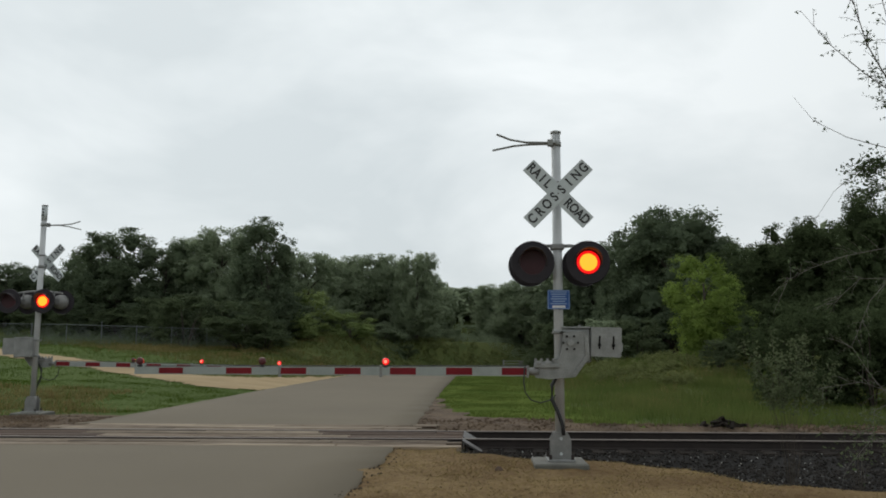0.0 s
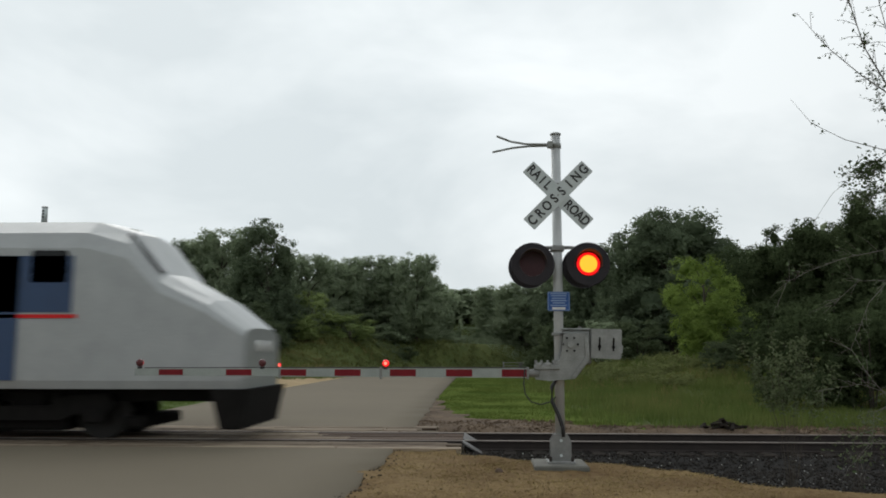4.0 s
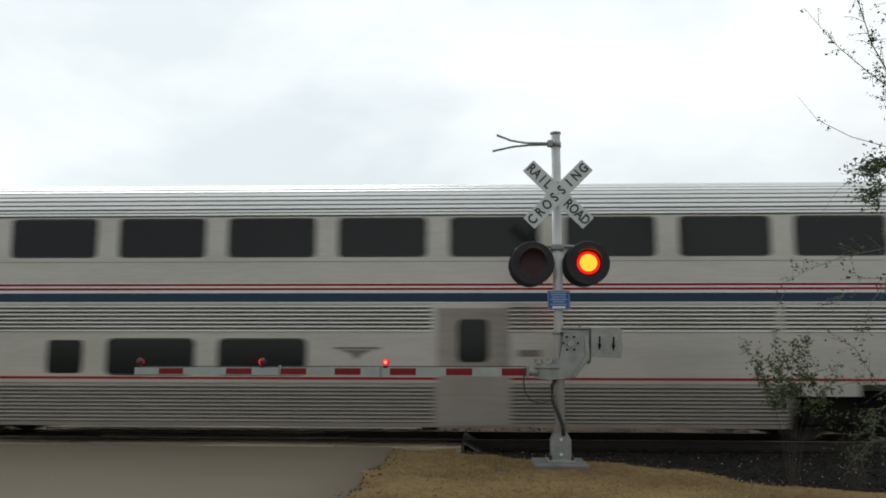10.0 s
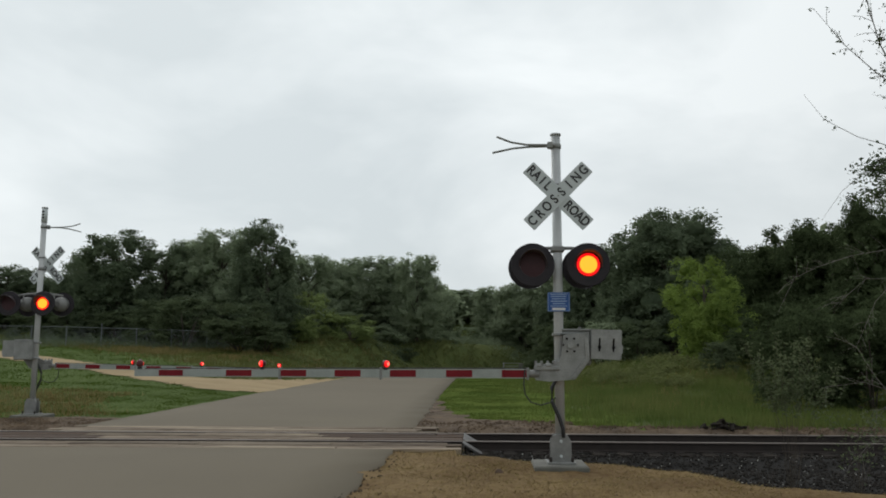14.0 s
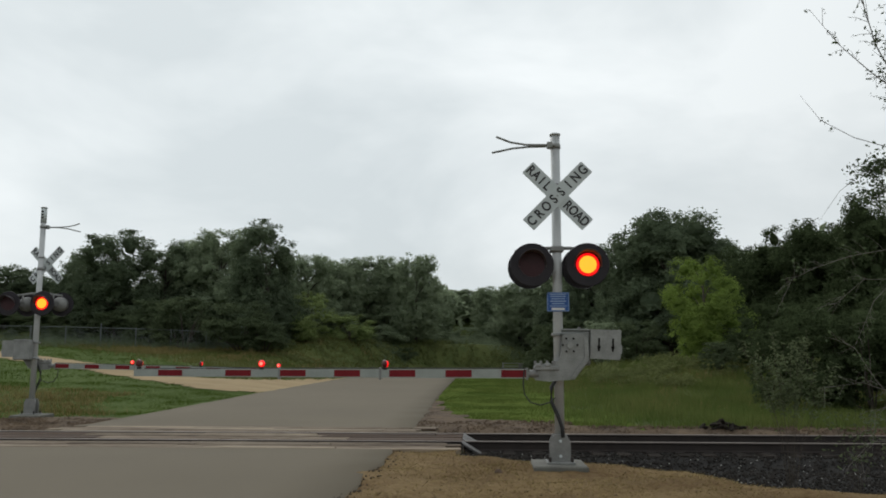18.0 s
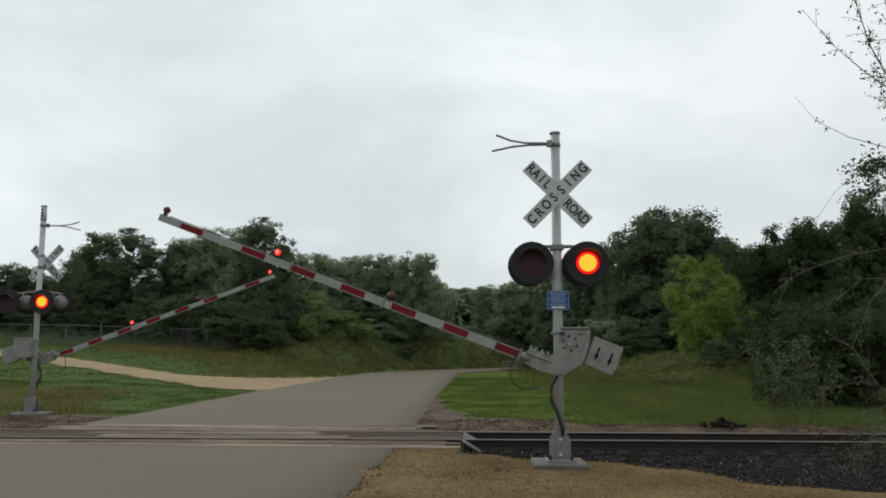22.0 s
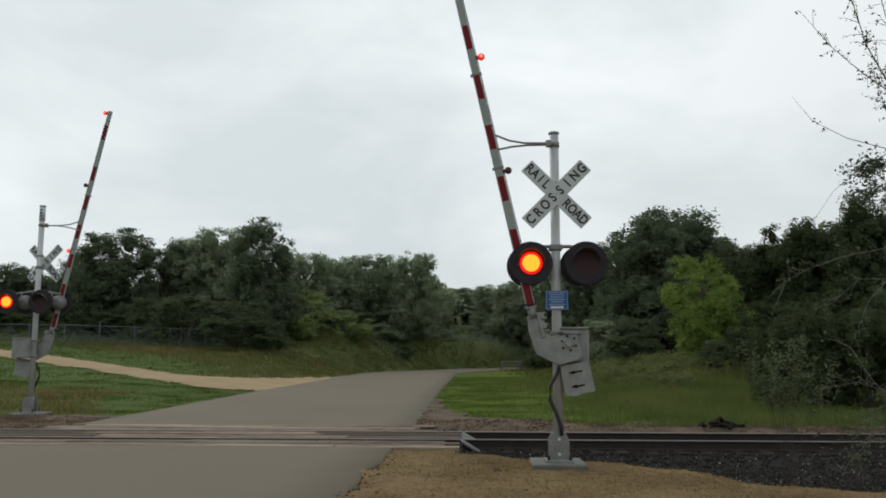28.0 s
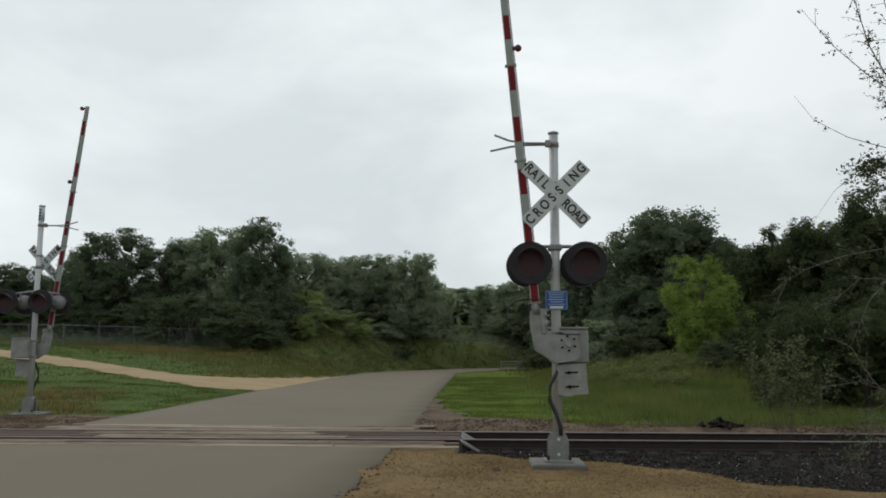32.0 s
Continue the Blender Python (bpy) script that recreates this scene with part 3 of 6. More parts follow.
def lamp_mesh():
    """A lamp's dished housing with its round background plate; it faces -y."""
    bm = bmesh.new()
    disc(bm, (0, 0), 0.31, -0.004, 32, inner=0.18)
    disc(bm, (0, 0), 0.31, 0.004, 32, inner=0.18)
    n, prev = 32, None
    for r, y in ((0.18, -0.004), (0.18, 0.16), (0.13, 0.22), (0.05, 0.25)):
        ring = [bm.verts.new((r * math.cos(2 * math.pi * k / n), y, r * math.sin(2 * math.pi * k / n))) for k in range(n)]
        if prev:
            for k in range(n):
                bm.faces.new((prev[k], prev[(k + 1) % n], ring[(k + 1) % n], ring[k])).smooth = True
        prev = ring
    bm.faces.new(prev)
    ring0 = [bm.verts.new((0.31 * math.cos(2 * math.pi * k / n), -0.012, 0.31 * math.sin(2 * math.pi * k / n))) for k in range(n)]
    ring1 = [bm.verts.new((0.318 * math.cos(2 * math.pi * k / n), 0.012, 0.318 * math.sin(2 * math.pi * k / n))) for k in range(n)]
    for k in range(n):
        bm.faces.new((ring0[k], ring0[(k + 1) % n], ring1[(k + 1) % n], ring1[k])).smooth = True
    return finish("signal_lamp", bm, BLACK)


def hood_mesh():
    """A sun hood: half a tube over the lens, longer at its top."""
    bm = bmesh.new()
    n, rings = 20, []
    for r, lip in ((0.195, 0), (0.205, 1)):
        rings.append([bm.verts.new((r * math.cos(a), -0.005 - lip * (0.03 + 0.21 * max(0, math.sin(a))), r * math.sin(a)))
                      for a in [radians(-12 + 204 * k / n) for k in range(n + 1)]])
        rings.append([bm.verts.new((v.co.x * 0.965, v.co.y, v.co.z * 0.965)) for v in rings[-1]])
    o0, i0, o1, i1 = rings
    for k in range(n):
        for a, b in ((o0, o1), (i1, i0), (o1, i1)):
            bm.faces.new((a[k], a[k + 1], b[k + 1], b[k])).smooth = True
    return finish("hood", bm, HOODIN)


LENS, LAMP, HOOD = lens_mesh(), lamp_mesh(), hood_mesh()
LETTERS = {}


def letter_mesh(ch, size):
    if (ch, size) not in LETTERS:
        curve = bpy.data.curves.new("letter", "FONT")
        curve.body, curve.size, curve.align_x, curve.align_y, curve.offset, curve.extrude = ch, size, "CENTER", "CENTER", size * 0.03, 0.001
        ob = bpy.data.objects.new("letter", curve)
        me = bpy.data.meshes.new_from_object(ob)
        me.materials.clear()
        me.materials.append(LETTER)
        bpy.data.objects.remove(ob)
        LETTERS[ch, size] = me
    return LETTERS[ch, size]


def crossbuck(parent, x, y, z, turned):
    """Two crossed blades with raised-looking letters; they face -y, or +y if turned."""
    flip = pose(0, 0, 0, 0, 0, 172) if turned else Matrix()
    for angle, off, words in ((-45, 0.0, [("RAIL", -0.545, 0.112), ("ROAD", 0.205, 0.112)]), (45, -0.012, [("CROSSING", -0.53, 0.152)])):
        bm = prism(bmesh.new(), rounded(-0.61, 0.61, -0.114, 0.114, 0.015), -0.004, 0.004)
        blade = part("blade", bm, WHITE, parent, "white sign blade with black letters")
        m = pose(x, y, z) @ flip @ pose(0, off, 0) @ pose(0, 0, 0, 0, -angle, 0)
        blade.matrix_basis = m
        for text, start, step in words:
            for i, ch in enumerate(text):
                for side in (0, 1):
                    s = start + i * step
                    ob = part("letter", letter_mesh(ch, 0.195), None, blade)
                    ob.matrix_basis = pose(s, -0.006, 0, 90, 0, 0) if side == 0 else pose(-s, 0.006, 0, 90, 0, 180)
                    ob.scale = (0.82, 1, 1)
        part("rivet", tube(bmesh.new(), [(0, -0.016, 0), (0, -0.004, 0)], 0.012, 8), GALV, blade)


LENSES = []


def lamp(parent, x, y, z, turned, which, material=BLACK):
    head = part("signal_lamp", LAMP, None, parent, "round black flashing-light head")
    head.matrix_basis = pose(x, y, z, 0, 0, 180 if turned else 0)
    part("hood", HOOD, None, head, "black sun hood")
    part("back_cap", tube(bmesh.new(), [(0, 0.02, 0), (0, 0.15, 0), (0, 0.22, 0), (0, 0.28, 0)], [0.192, 0.186, 0.15, 0.06], 20), GALV, head, "silver lamp housing")
    lens = part("lens", LENS, None, head, "red signal lens")
    LENSES.append((lens, which))
    return head


def signal(m, label, far):
    s = thing("crossing_signal", m, label, "crossing signal", "crossing signals")
    top = 5.45 if far else 4.90
    part("foundation", box(bmesh.new(), (-0.40, -0.42, -0.30), (0.36, 0.40, 0.055), 0.02), CONCRETE, s, "square grey concrete footing")
    bm = tube(bmesh.new(), [(0, 0, 0.30), (0, 0, top - 0.03)], 0.0695, 20)
    tube(bm, [(0, 0, top - 0.035), (0, 0, top - 0.01), (0, 0, top)], [0.082, 0.082, 0.06], 20)
    part("mast", bm, ALU, s, "straight grey aluminium mast", smooth=False)
    bm = bmesh.new()
    prism(bm, [(-0.145, 0.06), (0.145, 0.06), (0.145, 0.36), (0.09, 0.46), (-0.09, 0.46), (-0.145, 0.36)], -0.105, -0.085)
    prism(bm, [(-0.145, 0.06), (0.145, 0.06), (0.145, 0.36), (0.09, 0.46), (-0.09, 0.46), (-0.145, 0.36)], 0.085, 0.105)
    tube(bm, [(0, 0, 0.06), (0, 0, 0.45)], 0.095, 16)
    box(bm, (-0.2, -0.2, 0.05), (0.2, 0.2, 0.085), 0.008)
    base = part("mast_base", bm, GALV, s, "cast mast shoe on the footing")
    for x in (-0.155, 0.155):
        for y in (-0.155, 0.155):
            part("anchor_bolt", tube(bmesh.new(), [(x, y, 0.08), (x, y, 0.15)], 0.022, 6), RAIL, base)
    for z in (0.16, 0.37):
        part("shoe_bolt", tube(bmesh.new(), [(0, -0.13, z), (0, -0.1, z)], 0.022, 6), WHITE, base, "bright bolt head")
    crossbuck(s, 0.0 if not far else -0.03, -0.245, 3.895 if not far else 3.93, far)
    bm = tube(bmesh.new(), [(0, -0.235, 3.80), (0, 0, 3.80)], 0.02, 6)
    tube(bm, [(0, 0, 3.76), (0, 0, 3.84)], 0.076, 16)
    part("sign_clamp", bm, GALV, s)
    part("sign_clamp", tube(bmesh.new(), [(0, 0, 4.08), (0, 0, 4.12)], 0.076, 16), GALV, s)
    if far:
        sleeve = part("number_sleeve", tube(bmesh.new(), [(0, 0, top - 0.42), (0, 0, top - 0.04)], 0.075, 20), WHITE, s, "white sleeve with dark marks")
        for z in (0.13, 0.21, 0.29):
            part("text_bar", box(bmesh.new(), (-0.028, 0.072, top - z - 0.022), (0.028, 0.079, top - z + 0.022)), LETTER, sleeve)
    # the cross arm and the lamps
    bm = tube(bmesh.new(), [(-0.62, -0.02, 3.10), (-0.2, 0, 3.155), (0.2, 0, 3.155), (0.62, -0.02, 3.10)], 0.026, 8)
    box(bm, (-0.10, -0.10, 3.09), (0.10, 0.10, 3.18), 0.02)
    tube(bm, [(-0.40, 0, 3.13), (-0.40, 0, 2.93)], 0.02, 8)
    tube(bm, [(0.42, 0, 3.13), (0.42, 0, 2.93)], 0.02, 8)
    part("cross_arm", bm, GALV, s, "steel cross arm that carries the lamps")
    front, rear, apart = (-0.06, 0.22, 0.45) if far else (0.02, 0.0, 0.40)
    for x, which in ((-apart, 0), (apart, 1)):
        lamp(s, x + front, -0.24, 2.885, False, which if not far else 2)
        lamp(s, x + rear, 0.24, 2.885, True, (1 - which) if far else which)
    # the prongs that steady the raised arm
    mast_top, top = top, top - (0.36 if far else 0.03)
    bm = bmesh.new()
    tube(bm, [(-0.02, -0.09, top - 0.17), (-0.45, -0.10, top - 0.165), (-0.68, -0.14, top - 0.135), (-0.89, -0.18, top - 0.06)], 0.016, 6)
    tube(bm, [(-0.02, -0.05, top - 0.18), (-0.40, -0.05, top - 0.185), (-0.64, -0.08, top - 0.215), (-0.95, -0.12, top - 0.29)], 0.016, 6)
    tube(bm, [(0, 0, top - 0.21), (0, 0, top - 0.14)], 0.08, 16)
    box(bm, (-0.13, -0.11, top - 0.22), (-0.05, -0.03, top - 0.12), 0.01)
    part("arm_rest", bm, CASTING, s, "forked steel rest for the raised arm")
    # notice
    if not far:
        plate = part("notice", prism(bmesh.new(), rounded(-0.163, 0.163, 2.215, 2.495, 0.015), -0.088, -0.082), BLUE, s, "blue enamel notice plate")
        for z, w, h in ((2.465, 0.24, 0.012), (2.435, 0.22, 0.014), (2.40, 0.20, 0.014), (2.365, 0.23, 0.016), (2.33, 0.18, 0.014), (2.295, 0.24, 0.012), (2.252, 0.19, 0.034)):
            part("text_bar", box(bmesh.new(), (-w / 2, -0.0905, z - h / 2), (w / 2, -0.0885, z + h / 2)), TRAINWHITE if h > 0.03 else NOTEBAR, plate)
        for x0, x1, z0, z1 in ((-0.155, 0.155, 2.482, 2.488), (-0.155, 0.155, 2.222, 2.228), (-0.155, -0.149, 2.228, 2.482), (0.149, 0.155, 2.228, 2.482)):
            part("border_line", box(bmesh.new(), (x0, -0.0905, z0), (x1, -0.0885, z1)), NOTEBAR, plate)
    # the gate's gear case
    bm = box(bmesh.new(), (0.02, -0.06, 1.44), (0.46, 0.24, 1.94), 0.025)
    box(bm, (0.0, -0.10, 1.86), (0.34, -0.02, 1.90), 0.008)
    box(bm, (-0.09, -0.10, 1.86), (0.1, 0.1, 1.905), 0.01)
    box(bm, (-0.09, -0.10, 1.46), (0.1, 0.1, 1.505), 0.01)
    case = part("gear_case", bm, CASTING, s, "grey cast case of the gate drive")
    part("case_lid", box(bmesh.new(), (0.035, -0.075, 1.935), (0.45, 0.25, 1.965), 0.01), CASTING, case)
    part("latch", tube(bmesh.new(), [(0.30, -0.05, 1.96), (0.30, -0.05, 1.99)], 0.02, 8), GALV, case)
    # flexible conduits
    bm = tube(bmesh.new(), [(0.05, -0.07, 1.46), (-0.02, -0.12, 1.30), (-0.12, -0.12, 1.12), (-0.12, -0.11, 0.92), (-0.03, -0.12, 0.72), (0.03, -0.10, 0.55), (0.035, -0.1, 0.42)],
              0.028, 8)
    part("conduit", bm, RUBBER, s, "black flexible cable conduit")
    return s


def gate_arm(m, label, which, facing=0, more=0.0):
    """The pivoting arm, with its counterweight and lights; its origin is the pivot."""
    g = thing("gate_arm", m, label, "gate arm", "gate arms")
    z, tip = -0.41, -6.34 - more
    bm = prism(bmesh.new(), [(0.17, 0.16), (0.25, 0.12), (0.27, -0.22), (0.06, -0.49), (-0.30, -0.52), (-0.50, -0.50), (-0.54, -0.42), (-0.52, -0.29), (-0.34, -0.26), (-0.24, -0.28), (-0.16, -0.22), (-0.13, -0.12), (-0.10, 0.14)], -0.02, 0.02)
    prism(bm, [(0.20, 0.11), (0.25, 0.09), (0.27, -0.20), (0.06, -0.47), (0.0, -0.47), (0.21, -0.18)], -0.05, -0.018)
    box(bm, (-0.52, -0.05, -0.36), (-0.16, 0.04, -0.30), 0.01)
    box(bm, (-0.50, -0.06, -0.31), (-0.42, 0.06, -0.26), 0.008)
    box(bm, (-0.36, -0.06, -0.31), (-0.28, 0.06, -0.26), 0.008)
    bracket = part("arm_bracket", bm, CASTING, g, "grey cast crank plate")
    for x in (-0.50, -0.42, -0.33, -0.24):
        part("clamp_bolt", tube(bmesh.new(), [(x, -0.02, -0.28), (x, -0.02, -0.225)], 0.020, 6), GALV, bracket)
    tube_bm = tube(bmesh.new(), [(0, -0.065, 0), (0, -0.02, 0)], 0.05, 12)
    part("hub", tube_bm, CASTING, bracket)
    for k in range(6):
        a = k * math.pi / 3
        part("hub_bolt", tube(bmesh.new(), [(0.105 * math.cos(a), -0.045, 0.105 * math.sin(a)), (0.105 * math.cos(a), -0.02, 0.105 * math.sin(a))], 0.016, 6), UNDER, bracket)
    bm = prism(bmesh.new(), [(0.30, 0.24), (0.72, 0.25), (0.735, 0.23), (0.735, 0.05), (0.752, 0.02), (0.752, -0.08), (0.735, -0.11), (0.735, -0.15), (0.72, -0.18), (0.30, -0.18)], 0.03, 0.16)
    weight = part("counterweight", bm, CASTING, g, "slotted grey counterweight plate")
    weight.matrix_basis = pose(0, 0, 0, 0, 2.6, 0)
    for x in (0.42, 0.62):
        bm = box(bmesh.new(), (x - 0.012, 0.024, -0.07), (x + 0.012, 0.032, 0.12))
        box(bm, (x - 0.022, 0.02, -0.03), (x + 0.022, 0.032, 0.01), 0.004)
        part("slot", bm, UNDER, weight)
    bm = tube(bmesh.new(), [(-0.46, 0, z), (-0.62, 0, z)], 0.055, 12)
    part("arm_socket", bm, GALV, g)
    cuts = [-0.60, -1.0, -1.40, -1.80, -2.21, -2.61, -3.01, -3.41, -3.80, -4.20, -4.60, -5.0, -5.61 - more * 0.6, -5.99 - more * 0.8, tip]
    for i, (a, b) in enumerate(zip(cuts, cuts[1:])):
        h0, h1 = [0.068 - 0.016 * (-v / 6.34) for v in (a, b)]
        bm = prism(bmesh.new(), [(a, z + h0), (a, z - h0), (b, z - h1), (b, z + h1)], -0.045, -0.005)
        board = part("arm_section" if i % 2 == 0 else "white_stripe", bm, ARMGREY, g)
        if i % 2 == 0:
            part("red_stripe", prism(bmesh.new(), [(a - 0.012, z + h0 * 0.78), (a - 0.012, z - h0 * 0.78), (b + 0.012, z - h1 * 0.78), (b + 0.012, z + h1 * 0.78)], -0.048, -0.002), RED, board, "red reflective sheet")
    for x in (-0.62, -2.73, -4.20):
        part("clamp", box(bmesh.new(), (x - 0.018, -0.052, z - 0.088), (x + 0.018, 0.004, z + 0.085), 0.006), GALV, g)
    bm = bmesh.new()
    tube(bm, [(-0.6, -0.02, z + 0.078), (-2.6, -0.02, z + 0.074), (-4.3, -0.02, z + 0.07), (-6.2, -0.02, z + 0.062)], 0.007, 5)
    part("arm_cable", bm, RUBBER, g, "thin black cable along the arm")
    bm = tube(bmesh.new(), [(-0.66, -0.06, z + 0.06), (-0.68, -0.08, z - 0.15), (-0.66, -0.08, z - 0.29), (-0.58, -0.08, z - 0.40), (-0.44, -0.07, z - 0.44), (-0.30, -0.06, z - 0.40), (-0.22, -0.03, z - 0.33)], 0.010, 6)
    part("loop_cable", bm, RUBBER, g, "loose black cable loop")
    for x, kind in ((-2.66, which[0]), (-4.46, which[1]), (-6.27 - more, which[2])):
        holder = part("light_bracket", box(bmesh.new(), (x - 0.03, -0.05, z + 0.05), (x + 0.03, 0.0, z + 0.085), 0.005), RUBBER, g)
        bm = tube(bmesh.new(), [(0, 0, -0.055), (0, 0, 0.055)], 0.012, 6, 1)
        n, prev = 14, None
        for r, y in ((0.050, -0.008), (0.045, -0.032), (0.026, -0.044)):
            ring = [bm.verts.new((r * math.cos(2 * math.pi * k / n), y, r * math.sin(2 * math.pi * k / n))) for k in range(n)]
            if prev:
                for k in range(n):
                    bm.faces.new((prev[k], prev[(k + 1) % n], ring[(k + 1) % n], ring[k])).material_index = 0
            prev = ring
        bm.faces.new(prev).material_index = 2
        prev = None
        for r, y in ((0.050, -0.008), (0.056, 0.008), (0.049, 0.032), (0.026, 0.046)):
            ring = [bm.verts.new((r * math.cos(2 * math.pi * k / n), y, r * math.sin(2 * math.pi * k / n))) for k in range(n)]
            if prev:
                for k in range(n):
                    bm.faces.new((prev[k], prev[(k + 1) % n], ring[(k + 1) % n], ring[k])).material_index = 1
            prev = ring
        bm.faces.new(prev).material_index = 1
        bmesh.ops.recalc_face_normals(bm, faces=bm.faces)
        light = part("arm_light", bm, (LIT_RIM, ARMRED, LIT_SMALL), g, "small red arm light")
        light.matrix_basis = pose(x, -0.025, z + 0.135, rz=facing)
        LENSES.append((light, kind))
    return g


NEAR_MAST, FAR_MAST = (-0.03, -4.286), (-12.65, 4.51)
signal(pose(*NEAR_MAST, 0.0), "grey railroad crossing signal with white crossbuck and two round red lamps", False)
signal(pose(*FAR_MAST, 0.0, 0, 0, 180), "grey crossing signal across the track, on a concrete footing", True)
PIVOT_NEAR, PIVOT_FAR = (0.12, -4.45, 1.73), (-12.80, 4.67, 1.71)
# which flash a light follows: 0 with the left lamps, 1 with the right ones, 2 stays dark, 3 burns steadily, 4 and 5 as 0 and 1 but a little sooner
arm_near = gate_arm(pose(*PIVOT_NEAR), "long red and white striped gate arm with small red lights", (5, 4, 2))
arm_far = gate_arm(pose(*PIVOT_FAR, 0, 0, 180), "red and white striped gate arm across the track", (4, 5, 3), 180, 0.22)
# ---- the train ----
MESHES = {}


def once(key, make):
    if key not in MESHES:
        MESHES[key] = make()
    return MESHES[key]


L = 25.91
ROOF = [(-1.55, 4.10), (-1.545, 4.22), (-1.50, 4.40), (-1.38, 4.58), (-1.16, 4.73), (-0.80, 4.85), (-0.40, 4.91), (0, 4.93)]
ROOF = [(y, 4.10 + (z - 4.10) * 0.93) for y, z in ROOF]
ROOF = ROOF + [(-y, z) for y, z in ROOF[-2::-1]]


def plate(key, x0, x1, z0, z1, material, out=0.004, r=0.0):
    """A thin plate on the car's side, one for each side; x counts from the car's rear."""
    def make(sign):
        outline = rounded(x0, x1, z0, z1, r) if r else [(x0, z0), (x1, z0), (x1, z1), (x0, z1)]
        return finish(key, prism(bmesh.new(), outline, sign * (1.55 + out), sign * 1.545), material)
    return [once((key, x0, x1, z0, z1, s, material.name), lambda s=s: make(s)) for s in (-1, 1)]


def on_sides(name, meshes, parent, label=""):
    return [part(name, me, None, parent, label) for me in meshes]


def flutes(key, x0, x1, z0, z1, n, material, s):
    def make():
        bm = bmesh.new()
        step = (z1 - z0) / n
        outline = [(s * 1.546, z1)]
        for i in range(n):
            z = z0 + (n - 1 - i) * step
            outline += [(s * 1.551, z + step), (s * 1.551, z + step * 0.96), (s * 1.584, z + step * 0.62), (s * 1.586, z + step * 0.24), (s * 1.551, z + step * 0.16)]
        along(bm, outline + [(s * 1.546, z0)], x0, x1)
        # grooves and undersides take the darker colour, as painted shade
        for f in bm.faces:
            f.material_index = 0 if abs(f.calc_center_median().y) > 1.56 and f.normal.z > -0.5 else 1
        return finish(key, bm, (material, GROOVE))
    return once((key, x0, x1, z0, s, material.name), make)


def truck(parent, x, wheelbase=2.6, r=0.46):
    """A four-wheel truck under the car, centred at x."""
    def frame_mesh():
        bm = bmesh.new()
        for s in (-1, 1):
            prism(bm, [(-1.75, 0.62), (-1.62, 0.86), (-0.75, 0.80), (-0.5, 0.62), (0.5, 0.62), (0.75, 0.80), (1.62, 0.86), (1.75, 0.62), (1.6, 0.48), (1.05, 0.48), (0.75, 0.36),
                       (-0.75, 0.36), (-1.05, 0.48), (-1.6, 0.48)], s * 1.02, s * 1.20)
            for a in (-1, 1):
                box(bm, (a * wheelbase / 2 - 0.2, s * 1.1 - 0.14, 0.30), (a * wheelbase / 2 + 0.2, s * 1.1 + 0.14, 0.62), 0.04)
                tube(bm, [(a * 0.62, s * 1.05, 0.40), (a * 0.62, s * 1.05, 0.85)], 0.12, 10)
        box(bm, (-0.35, -1.0, 0.5), (0.35, 1.0, 0.9), 0.03)
        # brake rigging and the spring plank: dark blocks that fill in the shade there
        box(bm, (-0.80, -1.02, 0.16), (0.80, 1.02, 0.50), 0.05)
        for a in (-1, 1):
            box(bm, (a * 2.05 - 0.22, -0.95, 0.20), (a * 2.05 + 0.22, 0.95, 0.42), 0.04)
        return finish("truck", bm, UNDER)

    def wheel_mesh():
        bm = bmesh.new()
        for s in (-1, 1):
            tube(bm, [(0, s * 0.69, r), (0, s * 0.72, r), (0, s * 0.722, r), (0, s * 0.80, r)], [r + 0.03, r + 0.03, r, r], 24)
        tube(bm, [(0, -1.0, r), (0, 1.0, r)], 0.09, 10)
        return finish("wheelset", bm, WHEELSTEEL)
    t = part("truck", once(("truck", wheelbase), frame_mesh), None, parent, "sooty four-wheel truck")
    t.matrix_basis = pose(x, 0, 0)
    for a in (-1, 1):
        w = part("wheelset", once(("wheelset", r), wheel_mesh), None, t, "steel wheels on an axle")
        w.matrix_basis = pose(a * wheelbase / 2, 0, 0)
    return t


def bellows(bm, outline, folds):
    """A folded gangway: the outline in y and z, drawn in and out at each fold along x."""
    cz = sum(z for _, z in outline) / len(outline)
    rings = [[bm.verts.new((x, y * k, cz + (z - cz) * k)) for y, z in outline] for x, k in folds]
    n = len(outline)
    for p, q in zip(rings, rings[1:]):
        for i in range(n):
            bm.faces.new((p[i], p[(i + 1) % n], q[(i + 1) % n], q[i]))
    bm.faces.new(rings[0][::-1])
    bm.faces.new(rings[-1])
    bmesh.ops.recalc_face_normals(bm, faces=bm.faces)
    return bm


def coupler(parent, x, direction):
    bm = box(bmesh.new(), (0, -0.09, 0.70), (0.45, 0.09, 0.95), 0.03)
    box(bm, (0.28, -0.14, 0.68), (0.50, 0.14, 0.98), 0.03)
    c = part("coupler", once(("coupler",), lambda: finish("coupler", bm, UNDER)), None, parent, "steel coupler with hoses")
    c.matrix_basis = pose(x, 0, 0, rz=0 if direction > 0 else 180)
    for y in (-0.4, 0.4):
        part("air_hose", once(("air_hose", y), lambda: finish("air_hose", tube(bmesh.new(), [(0.05, y, 0.75), (0.2, y * 1.05, 0.5), (0.45, y * 1.05, 0.52)], 0.035, 6), RUBBER)), None, c)


SLOTS = [1.90, 3.95, 6.0, 8.05, 10.10, 12.15, 14.20, 16.30, 18.35, 20.40, 22.42]


